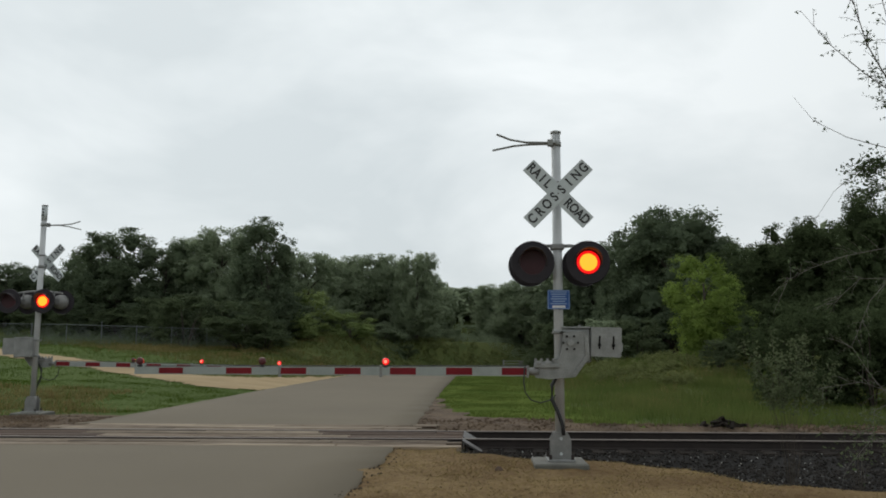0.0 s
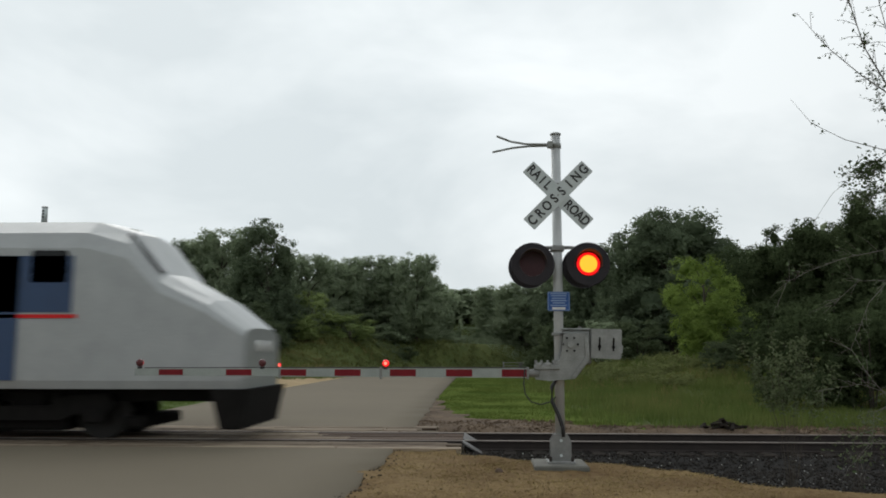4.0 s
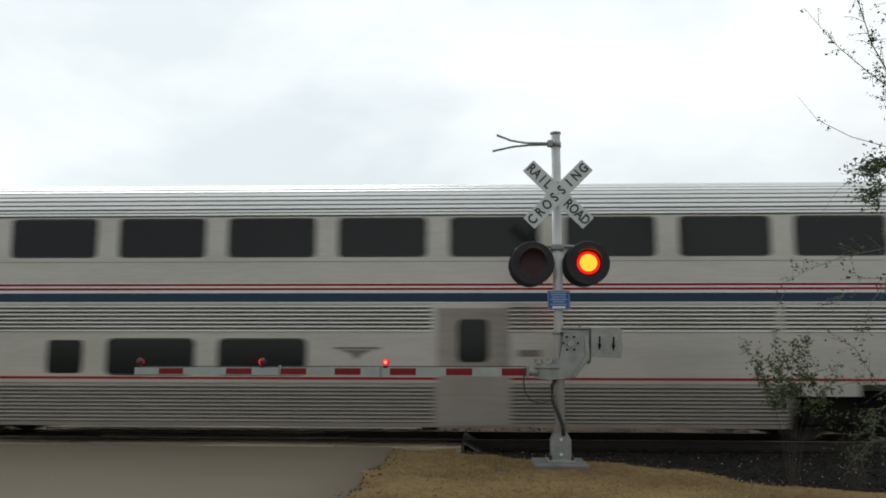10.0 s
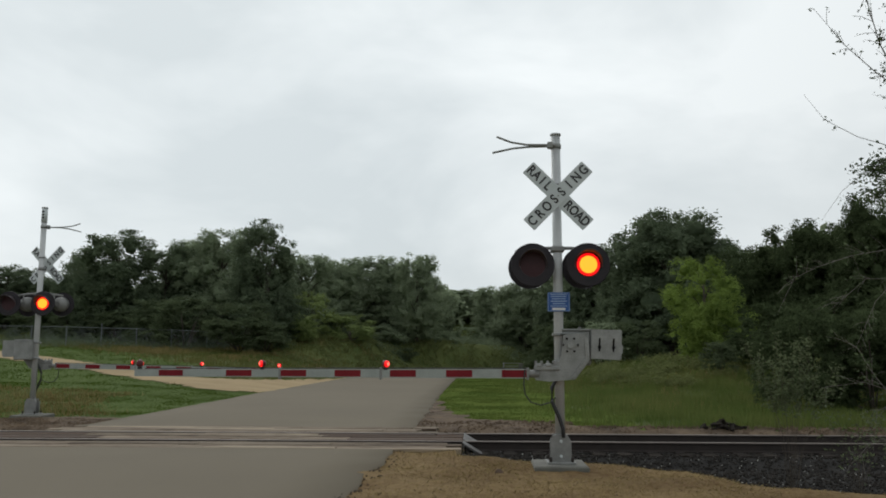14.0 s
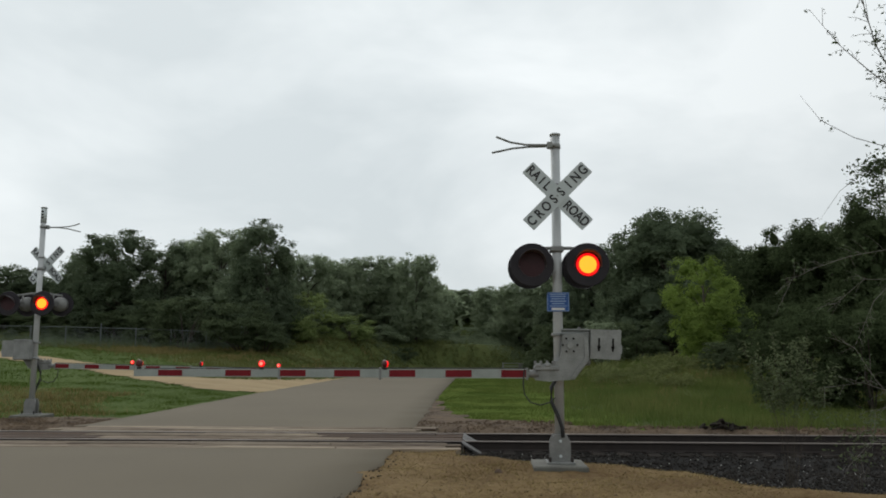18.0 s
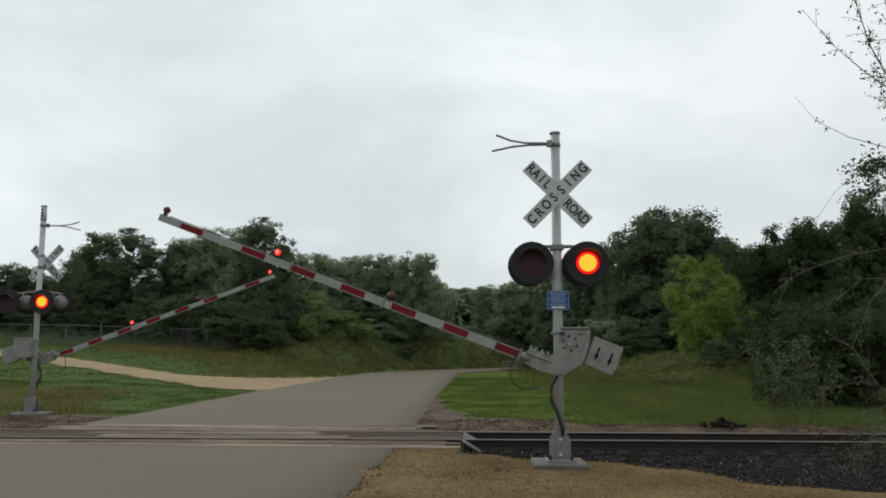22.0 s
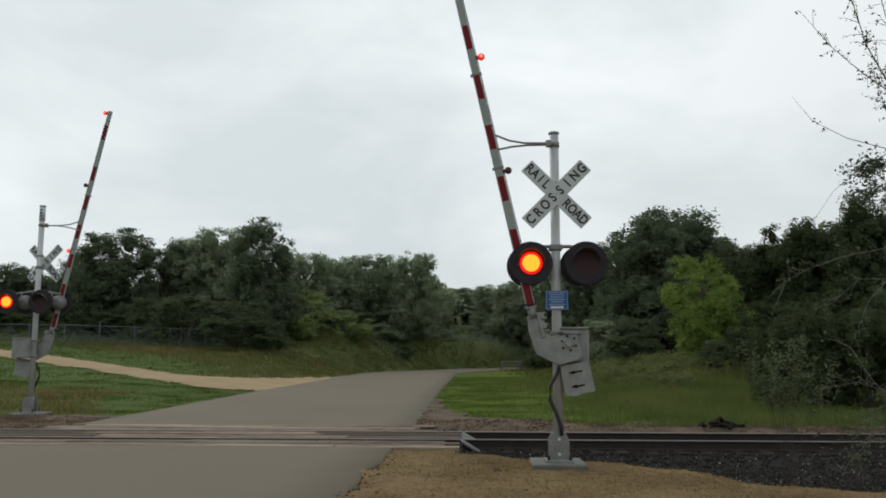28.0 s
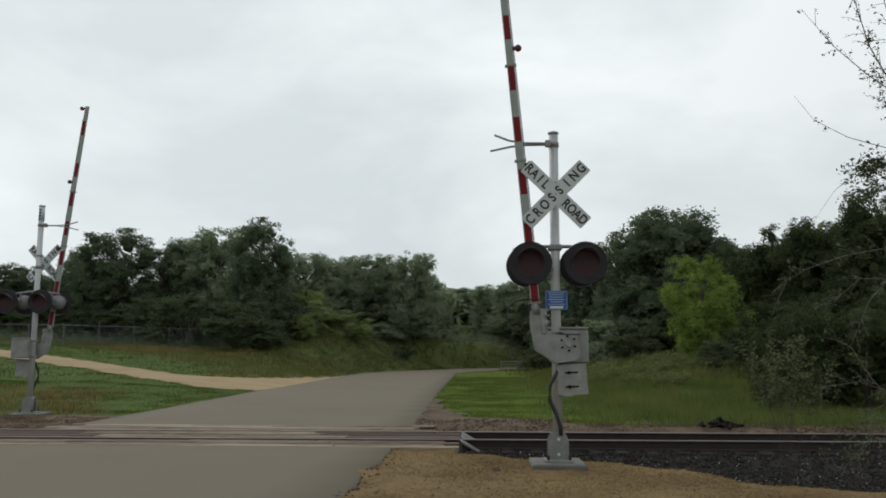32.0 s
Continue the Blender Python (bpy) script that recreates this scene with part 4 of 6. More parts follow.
def two_level_car(upper, small, lower, lower_small, door, kind, label, emblem_behind=False, steel=STEEL, skirt_steel=STEELDARK):
    """A two-level passenger car; x runs from its rear coupler face, and the train runs towards +x."""
    c = thing("passenger_car", pose(0, 0, 0), label, "passenger car", "cars of the train")
    a, b = 0.35, L - 0.35

    def body():
        bm = bmesh.new()
        along(bm, [(-1.55, 1.06), (-1.55, 4.10), (1.55, 4.10), (1.55, 1.06), (1.4, 0.95), (-1.4, 0.95)], a, b)
        return finish("body", bm, steel)

    def roof():
        return finish("roof", along(bmesh.new(), ROOF, a, b), STEEL)

    def fluted_roof():
        """The roof with ridges along its shoulders, as one rolled sheet."""
        half, groove = [ROOF[0]], []
        for (y0, z0), (y1, z1) in zip(ROOF[0:7], ROOF[1:8]):
            for f0, f1, lift in ((0.0, 0.12, 0.0), (0.14, 0.48, 0.035), (0.50, 0.62, 0.0), (0.64, 0.98, 0.035)):
                d = Vector((0, y1 - y0, z1 - z0)).normalized()
                n = Vector((0, -d.z, d.y))
                for f in (f0, f1):
                    p = Vector((0, y0 + (y1 - y0) * f, z0 + (z1 - z0) * f)) + n * lift
                    half.append((p.y, p.z))
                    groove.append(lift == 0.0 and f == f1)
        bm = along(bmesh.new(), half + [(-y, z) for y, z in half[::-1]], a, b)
        # the shade of the roof grooves is put into their face colour
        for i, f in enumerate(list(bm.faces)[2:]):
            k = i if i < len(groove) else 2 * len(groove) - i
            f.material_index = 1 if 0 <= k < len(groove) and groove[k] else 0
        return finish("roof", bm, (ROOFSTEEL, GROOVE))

    body_ob = part("body", once(("body", steel.name), body), None, c, "brushed stainless steel body shell")
    roof_ob = part("roof", once(("roof", kind == "lounge"), roof if kind == "lounge" else fluted_roof), None, c, "curved fluted steel roof")
    if kind == "lounge":
        on_sides("eave_trim", plate("eave_trim", a, b, 4.13, 4.17, TRAINWHITE, 0.012), c)
        on_sides("eave_seam", plate("eave_seam", a, b, 4.185, 4.205, GROOVE, 0.010), c)
        on_sides("eave_seam", plate("eave_seam", a, b, 4.105, 4.125, GROOVE, 0.008), c)
    on_sides("seam", plate("seam", a, b, 3.245, 3.26, STEELDARK, 0.003), body_ob)
    on_sides("seam", plate("seam", a, b, 4.085, 4.10, STEELDARK, 0.003), body_ob)
    # the coloured bands
    on_sides("white_band", plate("white_band", a, b, 2.50, 2.86, TRAINWHITE, 0.003), c)
    on_sides("red_pinstripe", plate("red_pinstripe", a, b, 2.805, 2.848, TRAINRED, 0.006), c)
    on_sides("red_pinstripe", plate("red_pinstripe", a, b, 2.728, 2.770, TRAINRED, 0.006), c)
    on_sides("blue_band", plate("blue_band", a, b, 2.515, 2.675, NAVY, 0.006), c)
    on_sides("red_sill_stripe", plate("red_sill_stripe", a, b, 1.115, 1.160, TRAINRED, 0.006), c)
    # fluting between the decks, broken by the door and the vents
    breaks = [(a + 0.05, a + 0.75), (1.55, 2.5), (3.3, door - 0.75), (door + 0.65, 20.0)]
    breaks += {"vent_mid": [(21.7, 22.9), (23.5, b - 0.05)], "vent_front": [(20.1, 22.9), (24.55, b - 0.05)], "lounge": [(20.9, 22.2)]}[kind]
    rows = (1.96, 2.47, 7) if kind != "lounge" else (2.29, 2.47, 3)
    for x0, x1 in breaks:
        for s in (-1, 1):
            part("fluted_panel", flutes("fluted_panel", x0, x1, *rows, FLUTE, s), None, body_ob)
    # the skirt between the trucks
    def skirt():
        bm = bmesh.new()
        for s in (-1, 1):
            prism(bm, [(5.7, 1.06), (20.25, 1.06), (20.1, 0.29), (5.85, 0.29)], s * 1.545, s * 1.52)
        box(bm, (5.9, -1.5, 0.28), (20.05, 1.5, 0.34))
        return finish("skirt", bm, skirt_steel)
    sk = part("skirt", once(("skirt", skirt_steel.name), skirt), None, c, "fluted steel skirt between the trucks")
    for x0, x1 in ((5.85, door - 0.72), (door + 0.66, 20.1)):
        for s in (-1, 1):
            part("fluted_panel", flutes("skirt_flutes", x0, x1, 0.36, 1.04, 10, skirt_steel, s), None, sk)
    # windows
    for x in upper:
        z0, z1 = (3.02, 4.03) if kind == "lounge" else (3.37, 4.03)
        for w in on_sides("window", plate("window", x, x + 1.57, z0, z1, GLASS, 0.010, 0.06), c):
            part("gasket", plate("gasket", x - 0.035, x + 1.605, z0 - 0.035, z1 + 0.035, RUBBER, 0.006, 0.08)[0 if w.data.vertices[0].co.y < 0 else 1], None, w)
    for x in small:
        on_sides("small_window", plate("small_window", x, x + 0.68, 3.38, 4.02, GLASS, 0.010, 0.08), c)
    for x in lower:
        for w in on_sides("window", plate("window", x, x + 1.57, 1.215, 1.82, GLASS, 0.010, 0.06), c):
            part("gasket", plate("gasket", x - 0.035, x + 1.605, 1.18, 1.855, RUBBER, 0.006, 0.11)[0 if w.data.vertices[0].co.y < 0 else 1], None, w)
    for x in lower_small:
        on_sides("small_window", plate("small_window", x, x + 0.66, 1.215, 1.82, GLASS, 0.010, 0.08), c)
    if kind == "lounge":
        # curved glass in the roof's shoulder
        def roof_glass(x, s):
            bm = bmesh.new()
            along(bm, [(s * y, z) for y, z in ((-1.552, 4.24), (-1.512, 4.40), (-1.392, 4.59), (-1.20, 4.722), (-1.19, 4.70), (-1.36, 4.56), (-1.48, 4.38))], x, x + 1.6)
            return finish("roof_window", bm, GLASS)
        for x in upper:
            for s in (1, -1):
                part("roof_window", once(("roof_window", x, s), lambda: roof_glass(x, s)), None, roof_ob, "curved roof window")
    # boarding door in its recess
    for d in on_sides("boarding_door", plate("boarding_door", door - 0.66, door + 0.66, 0.32, 2.40, skirt_steel, 0.014), c, "plain steel boarding door"):
        side = 0 if d.data.vertices[0].co.y < 0 else 1
        part("door_leaf", plate("door_leaf", door - 0.42, door + 0.36, 0.36, 2.34, skirt_steel, 0.020, 0.06)[side], None, d)
        part("door_window", plate("door_window", door - 0.29, door + 0.27, 1.43, 2.20, GLASS, 0.026, 0.10)[side], None, d)
        part("grab_rail", plate("grab_rail", door + 0.50, door + 0.53, 1.2, 2.0, GALV, 0.05)[side], None, d)
    mark, tag = (door - 2.1, door + 1.0) if emblem_behind else (door + 1.8, door - 2.2)
    on_sides("number_board", plate("number_board", mark - 0.42, mark + 0.42, 1.655, 1.70, DOORSTEEL, 0.006), c, "dark small markings")

    def emblem(sign):
        return finish("emblem", prism(bmesh.new(), [(mark - 0.34, 1.645), (mark + 0.30, 1.645), (mark + 0.12, 1.585), (mark - 0.02, 1.47), (mark - 0.13, 1.585)], sign * 1.556, sign * 1.545), DOORSTEEL)
    on_sides("emblem", [once(("emblem", mark, k), lambda k=k: emblem(k)) for k in (-1, 1)], c, "small dark wedge emblem")
    on_sides("marker_plate", plate("marker_plate", tag - 0.2, tag + 0.2, 1.53, 1.65, DOORSTEEL, 0.008), c)
    for x in (0.62, L - 1.15):
        on_sides("text_bar", plate("text_bar", x, x + 0.5, 3.0, 3.09, STEELDARK, 0.005), c, "small dark car markings")
    # louvred vent near the front end
    v0 = 23.05 if kind in ("lounge", "vent_front") else 20.2
    for vent in on_sides("vent", plate("vent", v0, v0 + 1.38, 1.28, 2.42, UNDER, 0.012), c, "dark louvred vent"):
        side = -1 if vent.data.vertices[0].co.y < 0 else 1
        for i in range(13):
            z = 1.30 + i * 0.086
            part("slat", once(("slat", v0, i, side), lambda: finish("slat", along(bmesh.new(), [(side * 1.558, z + 0.026), (side * 1.592, z + 0.014), (side * 1.592, z), (side * 1.558, z + 0.006)], v0, v0 + 1.38), STEEL)), None, vent)
    # ladder steps at the rear end
    for i in range(4):
        on_sides("step_recess", plate("step_recess", 0.93 if kind != "lounge" else 20.2, 1.25 if kind != "lounge" else 20.76, 1.30 + i * 0.29, 1.50 + i * 0.29, FOLD if kind == "lounge" else DOORSTEEL, 0.004), c)
    # ends: diaphragm, equipment below the floor, trucks, couplers
    for x, s in ((0.0, 1), (L, -1)):
        def diaphragm():
            bm = bmesh.new()
            outline = [(-1.42, 0.75), (-1.42, 4.30), (-1.2, 4.55), (-0.7, 4.72), (0.7, 4.72), (1.2, 4.55), (1.42, 4.30), (1.42, 0.75)]
            bellows(bm, outline, [(0.002, 0.93), (0.04, 1.0), (0.08, 0.93), (0.12, 1.0), (0.16, 0.93), (0.20, 1.0), (0.24, 0.93), (0.36, 0.98)])
            return finish("diaphragm", bm, FOLD)
        d = part("diaphragm", once(("diaphragm",), diaphragm), None, c, "black folded rubber gangway")
        d.matrix_basis = pose(x, 0, 0, rz=0 if s > 0 else 180)
        coupler(c, x + s * 0.45, -s)
        def gear():
            bm = box(bmesh.new(), (0.55, -1.45, 0.45), (0.95, 1.45, 1.05), 0.03)
            box(bm, (1.05, -1.5, 0.62), (1.75, 1.5, 1.05), 0.03)
            box(bm, (1.75, -1.2, 0.80), (5.9, 1.2, 1.06), 0.02)
            for i in range(3):
                box(bm, (0.56, -1.5, 0.50 + i * 0.18), (0.92, 1.5, 0.55 + i * 0.18))
            return finish("end_gear", bm, UNDER)
        g = part("end_gear", once(("end_gear",), gear), None, c, "dark boxes under the floor")
        g.matrix_basis = pose(x, 0, 0, rz=0 if s > 0 else 180)
        for e0, e1 in ((0.38, 0.95), (1.35, 1.92)):
            for y in (-1, 1):
                x0, x1 = (e0, e1) if s > 0 else (L - e1, L - e0)
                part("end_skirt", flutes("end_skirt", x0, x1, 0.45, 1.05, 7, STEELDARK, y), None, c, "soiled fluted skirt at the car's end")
        inner = x + s * 5.05
        on_sides("sill_box", plate("sill_box", inner - 0.5, inner + 0.5, 0.85, 1.07, STEEL, 0.012), c, "pale steel box over the truck")
        truck(c, x + s * 3.95)
    return c


def without(*gone):
    return [s for i, s in enumerate(SLOTS) if i not in gone]


STEELCAR = "two-level stainless steel passenger car with coloured bands"
cars = []
cars.append(two_level_car(without(10), [23.36], [8.2, 10.2, 12.3], [18.27, 15.9], 6.4, "vent_mid", STEELCAR))
cars.append(two_level_car(without(5), [13.08], [7.95, 9.99], [18.30, 6.7], 14.6, "vent_front", STEELCAR, steel=CLEANSTEEL, skirt_steel=CLEANSKIRT))
cars.append(two_level_car(without(4, 5), [], [], [], 11.37, "vent_front", STEELCAR + ", with few lower windows", skirt_steel=CLEANSKIRT))
cars.append(two_level_car(without(), [], [14.2, 16.3], [18.4], 11.37, "vent_front", STEELCAR))
cars.append(two_level_car(without(0), [], [9.0], [], 6.5, "lounge", "two-level steel lounge car with tall windows and roof glass"))
cars.append(two_level_car(without(), [], [7.92, 9.98], [6.78], 14.6, "vent_front", STEELCAR, True))
cars.append(two_level_car(without(), [], [14.0], [], 11.37, "vent_front", STEELCAR))
cars.append(two_level_car(without(), [], [12.3, 14.4, 16.4], [18.3, 5.0], 8.6, "vent_front", STEELCAR + ", last of the train"))
part("end_panel", box(bmesh.new(), (-0.02, -1.30, 0.85), (0.02, 1.30, 1.95), 0.01), ENDGREY, cars[-1], "dull grey-brown lower end panel")
part("end_door", box(bmesh.new(), (-0.045, -0.45, 0.95), (-0.02, 0.45, 3.05), 0.01), UNDER, cars[-1], "dark closed end door")
part("end_frame", box(bmesh.new(), (0.0, -1.50, 0.90), (0.36, -1.40, 4.40), 0.03), ENDGREY, cars[-1], "grey-brown corner post of the car's end")
part("end_step", box(bmesh.new(), (0.02, -1.52, 0.42), (0.40, -1.05, 0.50), 0.01), DOORSTEEL, cars[-1])
part("marker_light", box(bmesh.new(), (0.22, -1.50, 3.22), (0.29, -1.42, 3.27), 0.005), LIT_SMALL, cars[-1], "red rear marker light")


def baggage_car():
    c = thing("baggage_car", pose(0, 0, 0), "low stainless steel baggage car with wide red and blue stripes", "baggage car", "cars of the train")
    a, b = 0.40, L - 0.40
    section = [(-1.5, 0.92), (-1.55, 1.0), (-1.55, 3.52), (-1.53, 3.60), (-1.40, 3.80), (-1.0, 3.98), (-0.5, 4.06), (0, 4.08), (0.5, 4.06), (1.0, 3.98), (1.40, 3.80), (1.53, 3.60), (1.55, 3.52),
               (1.55, 1.0), (1.5, 0.92)]
    body = part("body", along(bmesh.new(), section, a, b), STEEL, c, "brushed stainless steel body shell")
    on_sides("rain_gutter", plate("rain_gutter", a, b, 3.545, 3.575, UNDER, 0.02), body)
    on_sides("seam", plate("seam", a, b, 2.74, 2.755, STEELDARK, 0.004), body)
    on_sides("white_stripe", plate("white_stripe", a, b, 1.96, 2.66, TRAINWHITE, 0.003), c)
    on_sides("red_stripe", plate("red_stripe", a, b, 2.42, 2.60, BRIGHTRED, 0.006), c)
    on_sides("blue_stripe", plate("blue_stripe", a, b, 2.01, 2.19, BRIGHTBLUE, 0.006), c)
    on_sides("red_sill_stripe", plate("red_sill_stripe", a, b, 1.15, 1.18, TRAINRED, 0.006), c)
    on_sides("sill", plate("sill", a, b, 0.93, 1.14, DOORSTEEL, 0.005), c)
    for x0, x1 in ((a + 0.05, 4.1), (6.45, 18.6), (21.1, b - 0.05)):
        for s in (-1, 1):
            part("fluted_panel", flutes("baggage_flutes", x0, x1, 1.24, 1.92, 8, STEEL, s), None, body)
    for x in (4.22, 18.3):
        for d in on_sides("baggage_door", plate("baggage_door", x, x + 2.15, 1.0, 3.30, DOORSTEEL, 0.022), c, "double grey steel baggage door"):
            side = 0 if d.data.vertices[0].co.y < 0 else 1
            for k in (0.28, 1.30):
                part("door_window", plate("door_window", x + k, x + k + 0.55, 2.27, 3.13, GLASS, 0.032, 0.05)[side], None, d)
            part("door_seam", plate("door_seam", x + 1.06, x + 1.09, 1.05, 3.26, UNDER, 0.026)[side], None, d)
            part("door_rail", plate("door_rail", x + 0.1, x + 2.05, 1.17, 1.20, GALV, 0.03)[side], None, d)
            part("door_notice", plate("door_notice", x + 1.15, x + 1.40, 1.72, 1.95, TRAINWHITE, 0.028)[side], None, d)
            part("door_header", plate("door_header", x - 0.05, x + 2.20, 3.30, 3.33, UNDER, 0.03)[side], None, d)
    on_sides("emblem", plate("emblem", 11.9, 12.7, 2.22, 2.46, NAVY, 0.009, 0.05), c, "small blue wedge emblem")
    on_sides("text_bar", plate("text_bar", 12.85, 13.9, 2.31, 2.38, LOCOGREY, 0.009), c)
    on_sides("text_bar", plate("text_bar", 0.9, 2.1, 2.29, 2.34, DOORSTEEL, 0.009), c)
    for x in (2.0, 10.66, 16.53, 22.78):
        part("roof_vent", box(bmesh.new(), (x - 0.27, -0.9, 3.95), (x + 0.27, 0.9, 4.22), 0.06), UNDER, c, "dark roof ventilator")
    bm = box(bmesh.new(), (6.6, -1.35, 0.36), (19.3, 1.35, 0.92), 0.05)
    box(bm, (0.5, -0.8, 0.6), (25.4, 0.8, 0.93))
    part("underframe", bm, UNDER, c, "sooty underframe and tanks")
    for x, s in ((0.0, 1), (L, -1)):
        bm = bellows(bmesh.new(), [(-0.72, 1.1), (-0.72, 3.55), (0.72, 3.55), (0.72, 1.1)], [(0.002, 0.93), (0.06, 1.0), (0.12, 0.93), (0.18, 1.0), (0.24, 0.93), (0.30, 1.0), (0.41, 0.93)])
        d = part("diaphragm", bm, RUBBER, c, "black folded rubber gangway")
        d.matrix_basis = pose(x, 0, 0, rz=0 if s > 0 else 180)
        coupler(c, x + s * 0.45, -s)
        truck(c, x + s * 4.35)
    return c


def locomotive():
    """A streamlined diesel; its nose points to +x."""
    length = 21.03
    c = thing("locomotive", pose(0, 0, 0), "silver and dark blue streamlined diesel locomotive", "locomotive", "cars of the train")
    section = [(-1.5, 0.95), (-1.52, 1.1), (-1.52, 3.55), (-1.42, 3.85), (-1.0, 4.12), (0, 4.2), (1.0, 4.12), (1.42, 3.85), (1.52, 3.55), (1.52, 1.1), (1.5, 0.95)]
    bm = bmesh.new()
    stations = [(0.35, 1.0, 0.0), (17.6, 1.0, 0.0), (18.4, 0.985, 0.25), (19.0, 0.96, 1.05), (19.9, 0.92, 1.55), (20.6, 0.84, 2.1)]
    rings = []
    for x, w, drop in stations:
        rings.append([bm.verts.new((x, y * w, max(0.95, z - drop * max(0, (z - 1.2) / 3.0)))) for y, z in section])
    for p, q in zip(rings, rings[1:]):
        for k in range(len(section)):
            bm.faces.new((p[k], p[(k + 1) % len(section)], q[(k + 1) % len(section)], q[k]))
    bm.faces.new(rings[0][::-1])
    bm.faces.new(rings[-1])
    bmesh.ops.recalc_face_normals(bm, faces=bm.faces)
    body = part("body", bm, LOCOGREY, c, "silver monocoque body")
    on_sides("blue_band", plate("loco_band", 0.4, 17.4, 2.35, 3.40, LOCOBLUE, -0.02), c)
    on_sides("red_stripe", plate("loco_red", 0.4, 17.5, 2.24, 2.31, BRIGHTRED, -0.02), c)
    for i in range(5):
        on_sides("louvre_panel", plate("loco_vent", 1.2 + i * 1.7, 2.5 + i * 1.7, 3.02, 3.38, UNDER, -0.012), c)
    on_sides("cab_window", plate("cab_window", 16.6, 17.3, 2.9, 3.5, GLASS, -0.01, 0.06), c)
    on_sides("cab_door", plate("cab_door", 15.7, 16.4, 1.1, 3.4, LOCOBLUE, -0.008), c)
    for s in (-1, 1):
        part("windshield", prism(bmesh.new(), [(18.28, 3.84), (18.92, 3.12), (18.96, 3.14), (18.32, 3.88)], s * 0.12, s * 1.2), GLASS, c, "dark windshield pane")
        part("headlight", tube(bmesh.new(), [(20.55, s * 0.35, 1.75), (20.66, s * 0.35, 1.75)], 0.11, 12), TRAINWHITE, c)
    bm = box(bmesh.new(), (6.5, -1.3, 0.30), (13.6, 1.3, 0.95), 0.08)
    box(bm, (0.5, -0.9, 0.7), (20.2, 0.9, 0.96))
    prism(bm, [(20.0, 0.95), (20.75, 0.95), (20.6, 0.22), (20.2, 0.22)], -1.35, 1.35)
    part("fuel_tank", bm, UNDER, c, "black fuel tank and pilot")
    for x in (2.0, 4.5, 8.2, 10.0):
        part("roof_fan", tube(bmesh.new(), [(x, 0, 4.15), (x, 0, 4.27)], 0.62, 20), UNDER, c)
    part("horn", tube(bmesh.new(), [(14.0, 0, 4.28), (14.5, 0, 4.30)], [0.04, 0.09], 8), GALV, c)
    for x in (3.6, 16.4):
        truck(c, x, 2.75, 0.5)
    coupler(c, 0.45, -1)
    return c


baggage = baggage_car()
engine = locomotive()
engine_two = copy_thing(engine, pose(0, 0, 0))
tagged(engine_two, "silver and dark blue diesel locomotive coupled behind the leading one")
# ---- trees, shrubs and grass ----
def leaves(rng, centres, size, tilt=1.0):
    """Leaf clumps as bent quads at the centres; returns vertices and faces."""
    n = len(centres)
    u = rng.normal(size=(n, 3))
    u[:, 2] *= 0.6 * tilt
    u /= np.linalg.norm(u, axis=1)[:, None]
    w = rng.normal(size=(n, 3))
    w -= u * (u * w).sum(1)[:, None]
    w /= np.linalg.norm(w, axis=1)[:, None]
    s = rng.uniform(0.55, 1.35, size=(n, 1)) * size
    nrm = np.cross(u, w) * s * 0.25
    v = np.stack([centres - u * s, centres + w * s * 0.5 + nrm, centres + u * s, centres - w * s * 0.5 + nrm], 1).reshape(-1, 3)
    k = np.arange(n)[:, None] * 4
    f = np.concatenate([k + [0, 1, 2], k + [0, 2, 3]])
    return v, f


def leaf_mesh(name, v, f, material):
    me = bpy.data.meshes.new(name)
    me.from_pydata(v.tolist(), [], f.tolist())
    me.materials.append(material)
    return me


def clumps(rng, centres, out, size):
    """Small three-cornered leaf sprays that lie roughly across the outward direction."""
    n = len(centres)
    face = out + rng.normal(size=(n, 3)) * 0.62
    face /= np.linalg.norm(face, axis=1)[:, None]
    u = np.cross(face, rng.normal(size=(n, 3)))
    u /= np.linalg.norm(u, axis=1)[:, None]
    w = np.cross(face, u)
    s = rng.uniform(0.55, 1.35, size=(n, 1)) * size
    v = np.stack([centres - u * s, centres + u * s * 0.6 + w * s * 0.62, centres + u * s * 0.5 - w * s * 0.62], 1).reshape(-1, 3)
    return v, np.arange(n * 3).reshape(-1, 3)


